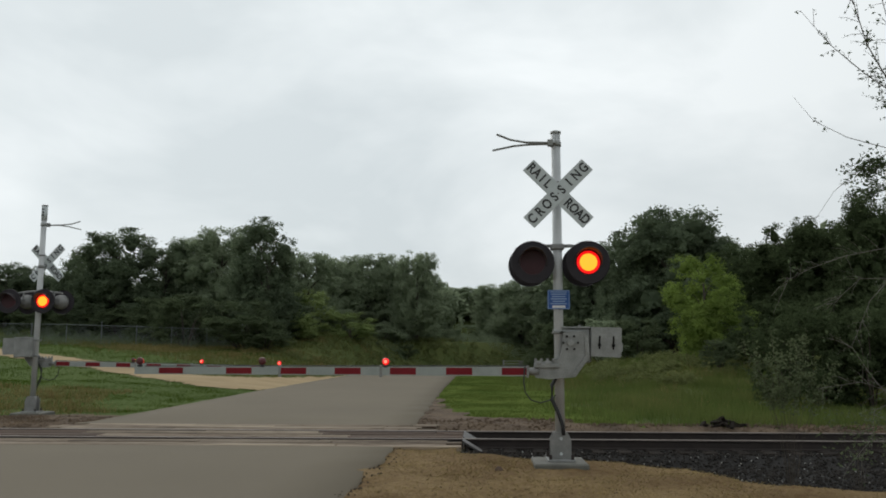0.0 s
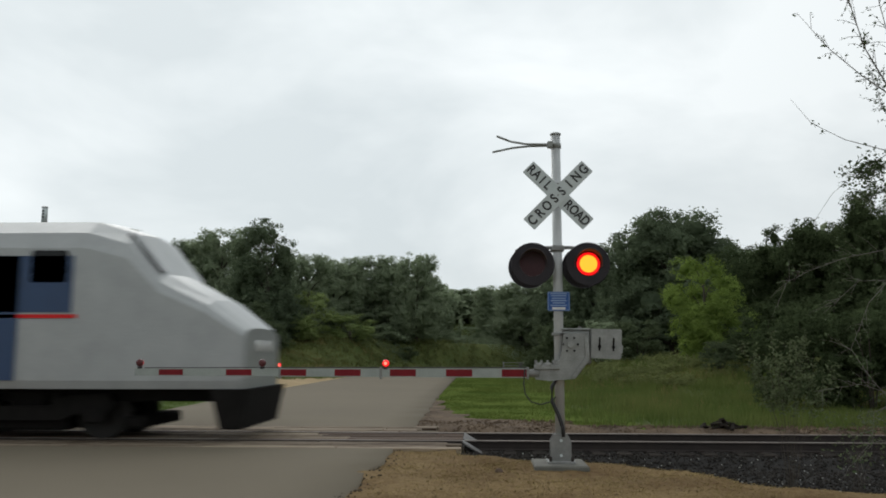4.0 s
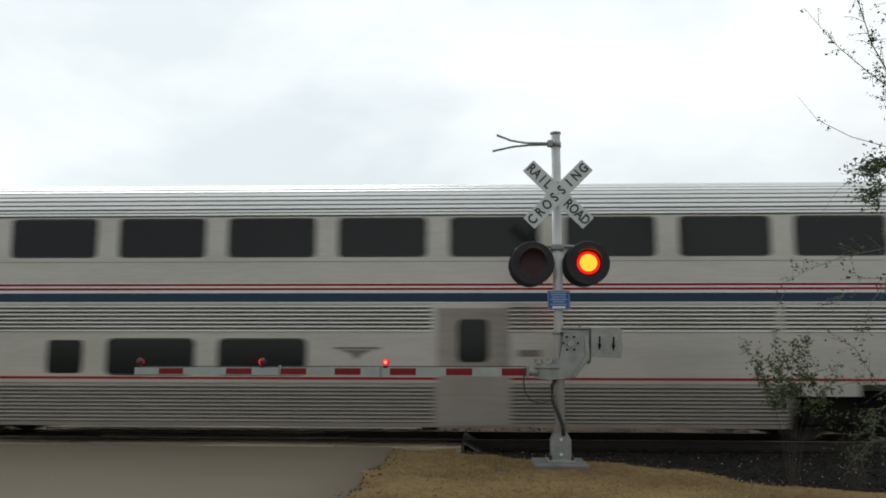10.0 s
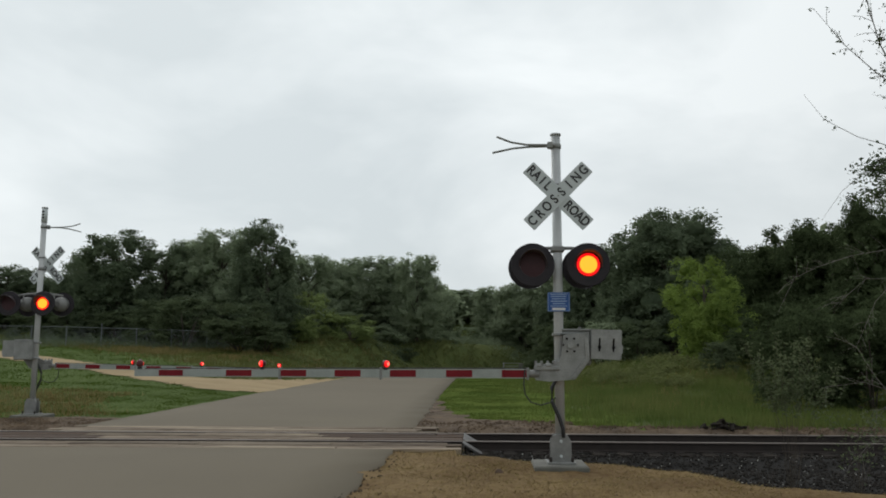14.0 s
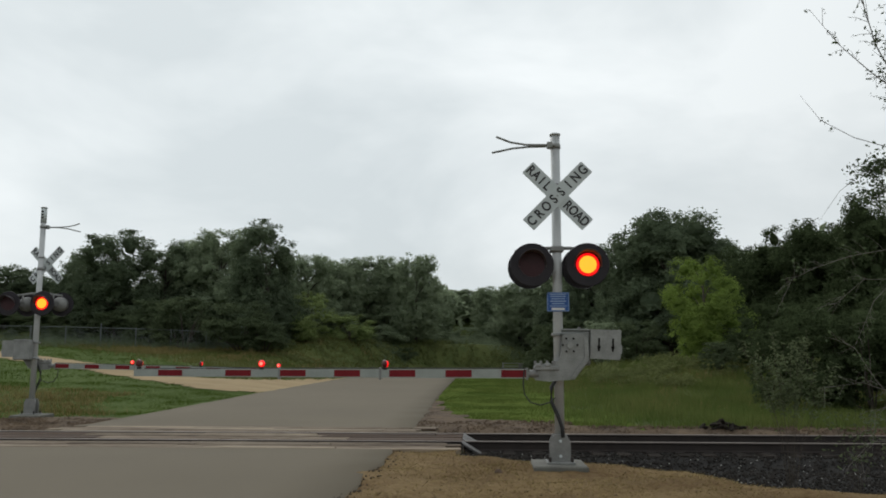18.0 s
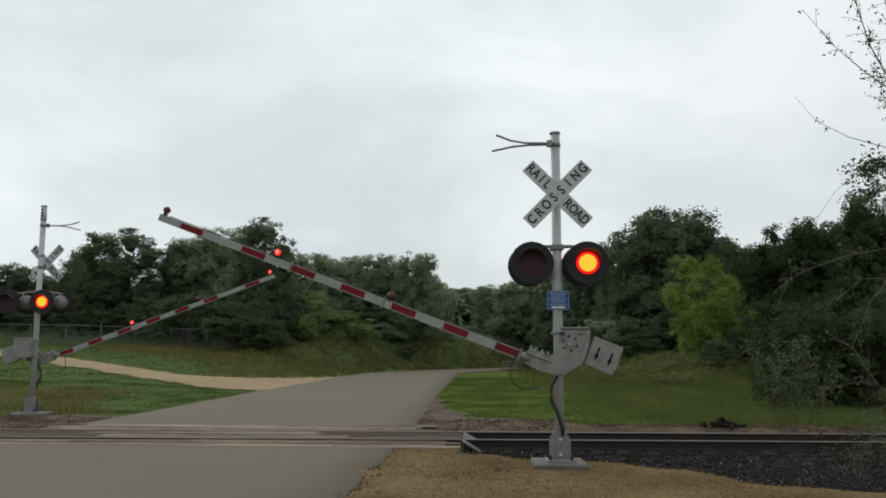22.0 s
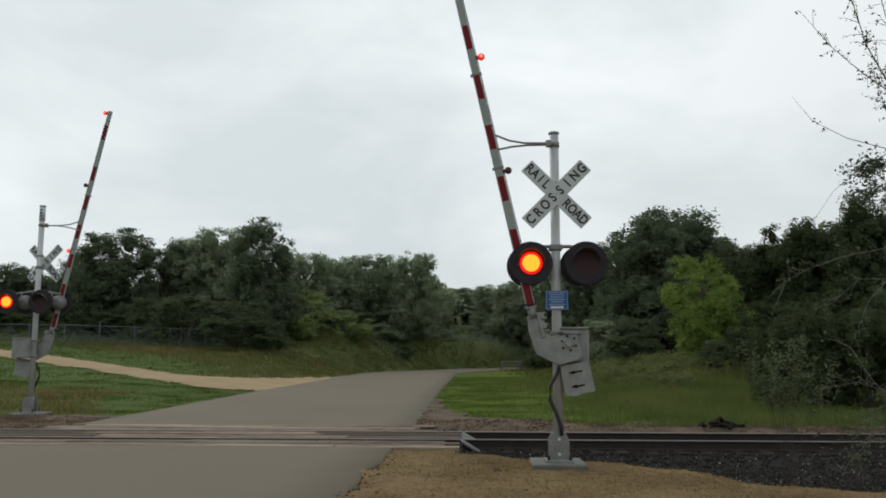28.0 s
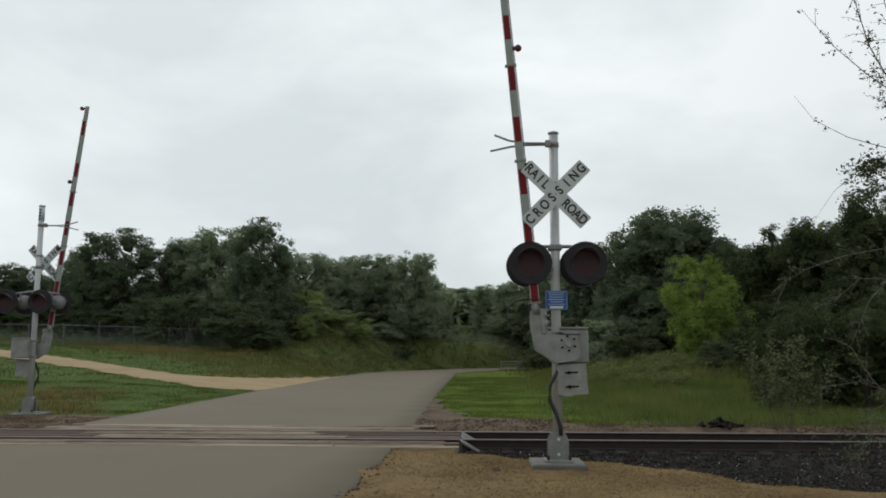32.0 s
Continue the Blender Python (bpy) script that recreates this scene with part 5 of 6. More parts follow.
def crown_points(rng, count, lobes, low=0.10, flat=1.0):
    """Points of a crown one metre wide and one high: the shells of uneven lobes, and which way they face."""
    a = rng.uniform(0, 2 * np.pi, lobes)
    h = np.sort(rng.uniform(low + 0.08, 0.90, lobes))
    reach = np.sqrt(np.clip(1 - ((h - 0.42) / 0.56) ** 2, 0.02, 1)) * 0.40
    c = np.stack([np.cos(a) * reach * rng.uniform(0.55, 1.0, lobes), np.sin(a) * reach * rng.uniform(0.55, 1.0, lobes), h], 1)
    r = rng.uniform(0.09, 0.22, lobes) * (1.15 - 0.5 * h)
    # each lobe carries tufts of its own size, and each tuft its leaves
    tufts = lobes * 20
    of = rng.choice(lobes, tufts, p=r ** 2 / (r ** 2).sum())
    d = rng.normal(size=(tufts, 3))
    d[:, 2] += 0.25
    d /= np.linalg.norm(d, axis=1)[:, None]
    mid = c[of] + d * (r[of] * rng.uniform(0.55, 1.12, tufts))[:, None] * [1, 1, 0.85 * flat]
    girth = rng.uniform(0.022, 0.052, tufts)
    k = rng.choice(tufts, count, p=girth ** 2 / (girth ** 2).sum())
    e = rng.normal(size=(count, 3))
    p = mid[k] + e * girth[k][:, None] * [0.62, 0.62, 0.36]
    d = d[k] * 0.6 + e * 0.32
    p[:, 2] = np.clip(p[:, 2], low * 0.5, 1.0)
    whole = p - [0, 0, 0.4]
    out = d + whole / np.linalg.norm(whole, axis=1)[:, None] * 0.3 + [0, 0, 0.35]
    return p, c, r, out / np.linalg.norm(out, axis=1)[:, None]


def with_cores(rng, v, f, c, r, size, fill):
    """Adds the dense inner foliage of each lobe, as an uneven lump, to the leaves."""
    bm = bmesh.new()
    bmesh.ops.create_icosphere(bm, subdivisions=2, radius=1.0)
    ball = np.array([q.co[:] for q in bm.verts])
    tri = np.array([[q.index for q in g.verts] for g in bm.faces])
    bm.free()
    vs, fs, n = [v], [f], len(v)
    for q, s in zip(c, r):
        lump = ball * (s * fill * rng.uniform(0.8, 1.08, (len(ball), 1))) * [1, 1, 0.85] + q
        vs.append(lump * size)
        fs.append(tri + n)
        n += len(ball)
    return np.concatenate(vs), np.concatenate(fs)


def tree_meshes(seed, count, lobes, material, leaf, low=0.1):
    rng = np.random.default_rng(seed)
    p, c, r, out = crown_points(rng, count, lobes, low)
    # the leaf sprays keep their size when a tree is drawn taller, so they are built at 11 m by 7 m
    v, f = clumps(rng, p * [7, 7, 11], out, leaf)
    v, f = with_cores(rng, v, f, c, r, [7, 7, 11], 0.38)
    bm = bmesh.new()
    tube(bm, [(0, 0, -0.3), (0.06, 0.02, 2.2), (-0.08, 0.1, 5), (0.1, 0, 9.0)], [0.24, 0.19, 0.13, 0.03], 8)
    for q in c[:: max(1, lobes // 9)]:
        end = Vector(q * [7, 7, 11])
        z = min(end.z - 0.3, max(1.0, end.z - 2.2))
        mid = Vector((end.x * 0.45, end.y * 0.45, (z + end.z) / 2 + 0.3))
        tube(bm, [(0, 0, z), mid, end], [0.09, 0.06, 0.015], 6, cap=False)
    return leaf_mesh("crown", v, f, material), finish("trunk", bm, BARK)


KINDS = [[tree_meshes(11 + i, 50000, 60, LEAF, 0.100, 0.04) for i in range(4)], [tree_meshes(31 + i, 50000, 60, LEAFHAZE, 0.100, 0.04) for i in range(2)],
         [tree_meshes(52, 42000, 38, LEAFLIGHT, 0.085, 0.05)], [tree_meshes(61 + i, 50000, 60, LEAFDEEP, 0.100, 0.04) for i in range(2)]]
TREE_LABELS = ["dark green broadleaf tree at the wood's edge", "haze-paled mid-green leafy tree among darker ones", "bright yellow-green young tree before the dark wood", "very dark green tree on the bank"]
WOOD = [(-55.7, 75.9, 11.6, 7.2, 0), (-52.7, 76.1, 10.6, 5.9, 0), (-44.4, 71.3, 12.0, 6.2, 0), (-38.2, 66.3, 13.6, 8.8, 0), (-33.5, 66.6, 12.9, 7.0, 0)]
WOOD += [(-31.6, 69.6, 13.4, 6.7, 1), (-27.6, 66.7, 14.1, 7.6, 1), (-20.4, 57.0, 13.1, 6.2, 0), (-18.8, 67.3, 11.9, 5.9, 1), (-17.0, 72.5, 11.5, 5.6, 1)]
WOOD += [(-14.0, 77.5, 12.6, 7.2, 1), (-10.8, 77.7, 12.3, 5.9, 1), (-7.9, 72.8, 12.4, 5.0, 1), (-5.8, 103.3, 10.9, 7.5, 1), (-1.7, 103.5, 11.0, 8.3, 1)]
WOOD += [(1.8, 93.6, 10.4, 6.8, 1), (4.0, 84.5, 10.5, 6.2, 1), (8.8, 70.5, 11.2, 6.1, 0), (9.4, 58.6, 11.1, 5.7, 0), (10.1, 45.6, 10.4, 5.1, 0), (12.9, 43.5, 11.9, 8.3, 0)]
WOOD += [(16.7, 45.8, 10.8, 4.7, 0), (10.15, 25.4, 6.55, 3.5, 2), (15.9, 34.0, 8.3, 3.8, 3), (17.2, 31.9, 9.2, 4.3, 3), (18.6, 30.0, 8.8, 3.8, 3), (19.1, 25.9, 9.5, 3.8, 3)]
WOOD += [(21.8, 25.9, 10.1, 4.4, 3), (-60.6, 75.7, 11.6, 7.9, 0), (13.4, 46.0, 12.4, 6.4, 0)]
for i, (x, y, top, width, kind) in enumerate(WOOD):
    crown, trunk = KINDS[kind][i % len(KINDS[kind])]
    z = height(x, y)
    t = thing("tree", pose(x, y, z, rz=(i * 77) % 360), TREE_LABELS[kind], "tree", "trees of the wood")
    for name, me in (("trunk", trunk), ("crown", crown)):
        ob = part(name, me, None, t, kind="stuff" if name in ("crown", "foliage") else "")
        ob.scale = (width * 1.3 / 7, width * 1.3 / 7, (top - z) / 10.45)

SHRUBS = [(-17.0, 58.5, 7.6, 4.6, 3), (-13.4, 62.5, 5.6, 4.2, 3), (-8.3, 66.0, 2.4, 1.9, 0), (-8.6, 78.8, 4.9, 4.7, 1), (-4.5, 84.0, 4.2, 4.4, 1), (-26.8, 54.5, 6.7, 6.0, 0)]
SHRUBS += [(-30.8, 58.4, 6.7, 5.5, 0), (-20.7, 50.9, 6.0, 5.6, 0), (-18.6, 50.2, 4.3, 3.9, 0), (-36.1, 62.3, 5.9, 5.3, 0), (-42.4, 66.0, 5.9, 5.5, 0), (-48.5, 68.8, 6.1, 5.2, 0)]
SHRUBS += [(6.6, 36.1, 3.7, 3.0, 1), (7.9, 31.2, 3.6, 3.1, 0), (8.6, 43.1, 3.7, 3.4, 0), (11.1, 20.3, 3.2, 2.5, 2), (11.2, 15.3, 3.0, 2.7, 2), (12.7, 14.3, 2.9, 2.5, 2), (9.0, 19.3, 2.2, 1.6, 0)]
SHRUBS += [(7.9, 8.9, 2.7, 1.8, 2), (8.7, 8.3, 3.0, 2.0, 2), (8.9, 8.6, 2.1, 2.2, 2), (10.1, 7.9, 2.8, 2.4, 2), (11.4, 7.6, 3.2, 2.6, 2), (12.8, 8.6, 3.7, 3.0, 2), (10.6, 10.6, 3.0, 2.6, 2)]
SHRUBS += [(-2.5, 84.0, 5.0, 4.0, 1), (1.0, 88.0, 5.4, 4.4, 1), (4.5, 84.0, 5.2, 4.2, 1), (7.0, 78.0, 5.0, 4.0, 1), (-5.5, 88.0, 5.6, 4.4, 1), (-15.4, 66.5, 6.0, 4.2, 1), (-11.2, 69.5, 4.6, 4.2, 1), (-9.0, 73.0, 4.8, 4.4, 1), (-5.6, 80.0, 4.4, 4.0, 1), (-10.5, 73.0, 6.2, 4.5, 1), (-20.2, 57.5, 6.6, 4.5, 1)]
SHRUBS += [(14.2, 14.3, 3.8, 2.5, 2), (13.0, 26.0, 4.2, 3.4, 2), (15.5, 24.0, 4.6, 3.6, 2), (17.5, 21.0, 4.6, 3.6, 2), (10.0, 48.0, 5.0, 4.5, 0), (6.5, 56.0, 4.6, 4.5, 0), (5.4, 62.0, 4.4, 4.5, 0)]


def shrub_mesh(seed, material):
    rng = np.random.default_rng(seed)
    p, c, r, out = crown_points(rng, 14000, 26, 0.02)
    v, f = clumps(rng, p * [4, 4, 4], out, 0.066)
    v, f = with_cores(rng, v, f, c, r, [4, 4, 4], 0.38)
    bm = bmesh.new()
    for q in c[::3]:
        end = Vector(q * [4, 4, 4])
        tube(bm, [(end.x * 0.08, end.y * 0.08, -0.1), (end.x * 0.5, end.y * 0.5, end.z * 0.55), end], [0.04, 0.03, 0.008], 5, cap=False)
    return leaf_mesh("foliage", v, f, material), finish("woody_base", bm, BARK)


BUSHES = [[shrub_mesh(71, LEAFSHRUB), shrub_mesh(72, LEAFSHRUB), shrub_mesh(78, LEAFSHRUB)], [shrub_mesh(73, LEAFHAZE), shrub_mesh(74, LEAFHAZE)], [shrub_mesh(75, LEAFDEEP), shrub_mesh(76, LEAFDEEP)], [shrub_mesh(77, LEAFBUSH)]]
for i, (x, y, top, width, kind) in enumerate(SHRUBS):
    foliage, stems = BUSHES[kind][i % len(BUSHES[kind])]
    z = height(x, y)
    t = thing("shrub", pose(x, y, z, rz=(i * 53) % 360), ("dense dark shrub at the foot of the trees", "haze-paled light green shrub at the foot of the trees", "deep green shrub on the bank beside the track", "yellow-green bush on the grassy rise")[kind], "shrub", "shrubs along the wood")
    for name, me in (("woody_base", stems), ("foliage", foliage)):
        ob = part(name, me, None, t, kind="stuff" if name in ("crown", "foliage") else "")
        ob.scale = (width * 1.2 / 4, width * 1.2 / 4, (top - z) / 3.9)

# the depth of the wood behind its edge
rng = np.random.default_rng(5)
pts = []
for x0, y0, x1, y1, h in ((-95, 88, -22, 80, 10.0), (-24, 82, -6, 90, 9.6), (-8, 112, 8, 108, 9.2), (4, 98, 14, 66, 9.4), (10, 62, 22, 44, 9.0), (18, 44, 44, 26, 9.0)):
    n = 15000
    s = rng.uniform(0, 1, n)
    x, y = x0 + (x1 - x0) * s + rng.normal(0, 1.5, n), y0 + (y1 - y0) * s + rng.normal(0, 1.5, n)
    ground = np.array([height(float(a), float(b)) for a, b in zip(x, y)])
    bumps = np.array([noise.noise(Vector((float(a) * 0.2, float(b) * 0.2, 0))) for a, b in zip(x, y)])
    pts.append(np.stack([x, y, ground + rng.uniform(0, 1, n) ** 0.8 * (h + 1.6 * bumps - ground)], 1))
v, f = leaves(rng, np.concatenate(pts), 0.42)
tagged(new("woods", leaf_mesh("woods", v, f, LEAFHAZE)), "dense dark green deciduous wood", "woods", kind="stuff")


def blades(name, places, tall, width, material, label, category, lean=0.5):
    rng = np.random.default_rng(len(places))
    p = np.array(places)
    n = len(p)
    a = rng.uniform(0, 2 * np.pi, n)
    h = rng.uniform(0.5, 1.2, n) * tall * (0.55 + 0.9 * p[:, 3])
    side = np.stack([np.cos(a), np.sin(a), 0 * a], 1) * width * rng.uniform(0.6, 1.3, (n, 1))
    bend = rng.normal(size=(n, 2)) * (h * lean * 0.5)[:, None]
    root = p[:, :3]
    tip = root + np.concatenate([bend, h[:, None]], 1)
    v = np.stack([root - side, root + side, tip], 1).reshape(-1, 3)
    f = (np.arange(n) * 3)[:, None] + [0, 1, 2]
    return tagged(new(name, leaf_mesh(name, v, f, material)), label, category, kind="stuff")


def scatter(count, area, keep):
    out = []
    while len(out) < count:
        x, y = random.uniform(area[0], area[1]), random.uniform(area[2], area[3])
        d = noise.noise(Vector((x * 0.7, y * 0.7, 2.0)))
        if keep(x, y) and random.random() < 0.85 + 0.4 * d:
            for _ in range(3):
                a, b = x + random.gauss(0, 0.11), y + random.gauss(0, 0.11)
                out.append((a, b, dirt_top(a, b) - 0.005 if b < -2 else height(a, b) - 0.01, max(0.0, 0.4 + d)))
    return out


def grassy(x, y):
    if in_shoulder(x + random.uniform(-0.35, 0.35), y + random.uniform(-0.3, 0.3)):
        return False
    left, right = road_side(y)
    if left - 0.1 < x < right + 0.1 or in_drive(x, y):
        return False
    return y > (4.3 if x < -2 else 5.0 - 2.7 * smooth_step(x, -2, 2.4)) + 0.3 * noise.noise(Vector((x, y, 7)))


def on_lawn(x, y):
    return grassy(x, y) and mown(x, y, random.gauss(0, 0.9))


def in_rough(x, y):
    return grassy(x, y) and not mown(x, y, random.gauss(0, 0.9))


blades("grass_near", scatter(60000, (-24, -9.5, 2.6, 19), on_lawn), 0.050, 0.009, GRASS, "short green grass between track and drive", "grass")
blades("grass_strip", scatter(36000, (-44, -9.5, 19, 52), on_lawn), 0.09, 0.014, GRASS, "short green grass past the drive", "grass")
blades("grass_verge", scatter(80000, (-3, 13, 2.6, 42), on_lawn), 0.055, 0.010, FRESH, "fresh short green grass beside the road", "grass")
blades("grass_far", scatter(90000, (-48, 16, 22, 74), in_rough), 0.30, 0.018, MEADOW, "rough olive meadow grass on the rise", "grass")
blades("tall_weeds", scatter(72000, (0, 15, 2.3, 34), in_rough), 0.34, 0.012, WEED, "tall olive weeds on the bank", "weeds")
blades("seed_grass", scatter(5000, (-40, -8, 36, 62), lambda x, y: in_rough(x, y) and noise.noise(Vector((x * 0.25, y * 0.25, 1))) > 0.05), 0.34, 0.014, DRY, "dry tan seed heads on the rise", "grass")
blades("mound_straw", scatter(9000, (-30, -19, 43, 54), lambda x, y: in_rough(x, y) and noise.noise(Vector((x * 0.2, y * 0.2, 6))) > -0.1), 0.30, 0.014, DRY, "tan dry grass on top of the mound", "grass")
blades("brown_weeds", scatter(11000, (-20, -11.0, 5.0, 14.5), lambda x, y: grassy(x, y) and x < -11.6 - 0.35 * (y - 5) + 1.2 * noise.noise(Vector((x * 0.6, y * 0.4, 3))) + random.gauss(0, 0.4)), 0.15, 0.008, DRY, "dry brown weeds beside the far signal", "weeds")
blades("bank_seed_grass", scatter(4000, (2, 13, 8, 24), lambda x, y: in_rough(x, y) and noise.noise(Vector((x * 0.5, y * 0.3, 4))) > 0.0), 0.36, 0.009, DRY, "dry tan grass stems among the weeds", "grass")
blades("shoulder_straw", scatter(9000, (-18, -10.3, 2.3, 4.9), lambda x, y: noise.noise(Vector((x * 0.8, y * 0.8, 2))) > -0.25), 0.035, 0.009, DRY, "dry straw along the gravel shoulder", "grass", 2.5)
blades("dry_grass", scatter(36000, (-2.6, 7, -8.5, -2.4), lambda x, y: in_dirt(x, y)), 0.030, 0.005, DRY, "dry flattened grass on the dirt verge", "grass", 2.5)


# low brush between the meadow and the trees
def brush(name, count, area, keep, tall, material, label):
    rng = np.random.default_rng(count)
    pts = []
    while len(pts) < count:
        x, y = rng.uniform(area[0], area[1]), rng.uniform(area[2], area[3])
        if keep(x, y):
            h = tall * rng.uniform(0.5, 1.2)
            z = height(float(x), float(y))
            for _ in range(26):
                a, d = rng.uniform(0, 6.28), rng.uniform(0, 1)
                pts.append((x + math.cos(a) * d * h * 0.6, y + math.sin(a) * d * h * 0.6, z + rng.uniform(0, 1) * h * (1.1 - 0.6 * d)))
    v, f = leaves(rng, np.array(pts), 0.075)
    return tagged(new(name, leaf_mesh(name, v, f, material)), label, "brush", kind="stuff")


brush("bank_brush", 26000, (4, 15, 10, 30), lambda x, y: in_rough(x, y) and noise.noise(Vector((x * 0.5, y * 0.5, 3))) > 0.10 + 0.06 * (20 - y) * (y < 20), 0.55, BANKGREEN, "knee-high green brush on the bank")
brush("bend_brush", 26000, (-9, 12, 76, 92), lambda x, y: grassy(x, y) and (x > road_side(y)[1] or y > 78), 1.0, LEAFHAZE, "low brush beyond the road's bend")
brush("rise_brush", 24000, (-44, -8, 44, 74), lambda x, y: grassy(x, y) and y > 50 + 14 * smooth_step(x, -26, -18) + 6 * noise.noise(Vector((x * 0.15, y * 0.15, 3))), 0.9, LEAF, "low brush at the foot of the wood")
brush("slope_brush", 26000, (-19, 2, 46, 78), lambda x, y: in_rough(x, y) and x < road_side(y)[0] - 1 and noise.noise(Vector((x * 0.35, y * 0.25, 5))) > 0.12 - 0.012 * (y - 46), 0.55, BANKGREEN, "scattered olive brush on the slope beside the road")


# ---- the thin tree and the shrub that stand close by, swaying in the wind ----
def twigs(bm, rng, path, r, spots, count, spread_by, leaf_from, first=0.12):
    """A limb along a path with side twigs; leaf places are added to spots."""
    pts = [Vector(p) for p in path]
    r *= 0.52
    tube(bm, pts, [r * (1 - 0.8 * i / (len(pts) - 1)) for i in range(len(pts))], 6, cap=False)
    for _ in range(count):
        s = rng.uniform(first, 1.0) * (len(pts) - 1)
        i = min(int(s), len(pts) - 2)
        p = pts[i].lerp(pts[i + 1], s - i)
        d = (pts[i + 1] - pts[i]).normalized()
        e = (d * rng.uniform(0.4, 1.0) + Vector(rng.normal(size=3)) * 0.55).normalized() * rng.uniform(0.3, 1.0) * spread_by
        q, t = p + e * 0.55 + Vector((0, 0, 0.02)), p + e
        tube(bm, [p, q, t], [r * 0.33, r * 0.24, r * 0.10], 4, cap=False)
        for f in np.linspace(leaf_from, 1, 4):
            spots.append(p.lerp(t, float(f)) + Vector(rng.normal(size=3)) * 0.015)


def near_tree():
    t = thing("bare_tree", pose(3.9, -7.4, -0.06), "thin half-bare tree with sparse small leaves", "tree")
    rng = np.random.default_rng(3)
    bm = tube(bmesh.new(), [(0, 0, -0.3), (0.05, 0, 1.6), (-0.06, 0.02, 3.4), (0.02, 0, 5.2), (0.0, 0, 7.0)], [0.075, 0.062, 0.05, 0.032, 0.008], 8)
    part("trunk", bm, TWIG, t, "slender grey trunk")
    spots = []
    for path, r, n, sp in (([(0, 0, 4.05), (-0.54, -0.05, 4.49), (-0.85, -0.09, 4.70), (-1.22, -0.14, 5.01), (-1.56, -0.21, 5.39)], 0.017, 34, 0.24),
                           ([(-0.02, 0, 3.9), (-0.50, -0.06, 4.45), (-0.82, -0.13, 5.01), (-0.98, -0.20, 5.50), (-1.1, -0.3, 6.1)], 0.022, 60, 0.30),
                           ([(0, 0, 4.3), (-0.5, -0.1, 4.95), (-0.65, -0.18, 5.50), (-0.72, -0.3, 6.3)], 0.018, 55, 0.28),
                           ([(0, 0, 3.4), (-0.54, 0.03, 3.87), (-1.04, -0.01, 4.00), (-1.41, -0.05, 4.18), (-1.64, -0.09, 4.45)], 0.012, 5, 0.10),
                           ([(0, 0, 3.5), (-0.35, 0.05, 4.1), (-0.6, 0.0, 4.35), (-0.7, 0, 4.75)], 0.012, 44, 0.26)):
        twigs(bm := bmesh.new(), rng, path, r, spots, n, sp, 0.4)
        part("branch", bm, TWIG, t)
    v, f = leaves(rng, np.array([list(p) for p in spots if rng.random() < 0.75]), 0.022)
    part("leaves", leaf_mesh("leaves", v, f, LEAFNEAR), None, t, "few small dark leaves", kind="stuff")
    spots = []
    for path, r, n, sp in (([(0, 0, 3.55), (-0.54, 0.03, 3.87), (-0.98, 0.05, 3.59), (-1.19, 0.06, 3.41), (-1.41, 0.09, 3.08)], 0.011, 5, 0.16),
                           ([(0, 0, 3.2), (-0.4, 0.03, 3.66), (-0.72, 0.05, 3.72), (-0.92, 0.05, 3.62)], 0.012, 44, 0.26),
                           ([(0, 0, 3.0), (-0.35, 0.0, 3.40), (-0.62, 0.05, 3.44), (-0.84, 0.05, 3.34)], 0.012, 44, 0.24)):
        twigs(bm := bmesh.new(), rng, path, r, spots, n, sp, 0.2)
        part("branch", bm, TWIG, t)
    v, f = leaves(rng, np.array([list(p) for p in spots for _ in range(4)]) + rng.normal(0, 0.035, (4 * len(spots), 3)), 0.024)
    part("leafy_spray", leaf_mesh("leafy_spray", v, f, LEAFNEAR), None, t, "dense spray of small leaves", kind="stuff")
    # drooping bare limbs lower down
    spots = []
    for path, n in (([(0, 0, 2.3), (-0.64, 0.1, 2.79), (-1.06, 0.15, 2.71), (-1.42, 0.2, 2.58), (-1.68, 0.2, 2.45), (-1.80, 0.2, 2.2)], 16),
                    ([(0, 0, 1.7), (-0.5, 0, 2.45), (-0.95, 0.1, 2.45), (-1.35, 0.1, 2.1)], 12), ([(0, 0, 2.0), (-0.55, -0.1, 2.62), (-0.95, -0.1, 2.2), (-1.15, -0.1, 1.75)], 12),
                    ([(0, 0, 0.9), (-0.64, 0, 1.21), (-1.01, 0.1, 1.34), (-1.45, 0.2, 1.26)], 8), ([(0, 0, 0.6), (-0.64, 0, 1.05), (-0.87, 0.1, 1.37), (-1.08, 0.1, 1.71), (-1.31, 0.1, 1.81)], 10),
                    ([(0, 0, 0.8), (-0.67, 0, 1.17), (-0.91, 0.05, 1.04), (-0.94, 0.1, 0.62)], 6), ([(0, 0, 0.4), (-0.6, 0, 0.75), (-0.95, 0.1, 0.72), (-1.2, 0.1, 0.45)], 8)):
        twigs(bm := bmesh.new(), rng, path, 0.012, spots, 2 * n, 0.30, 0.3)
        part("branch", bm, TWIG, t)
    v, f = leaves(rng, np.array([list(p) for p in spots if rng.random() < 0.7]), 0.024)
    part("leaves", leaf_mesh("leaves", v, f, LEAFNEAR), None, t, "few small dark leaves", kind="stuff")
    return t


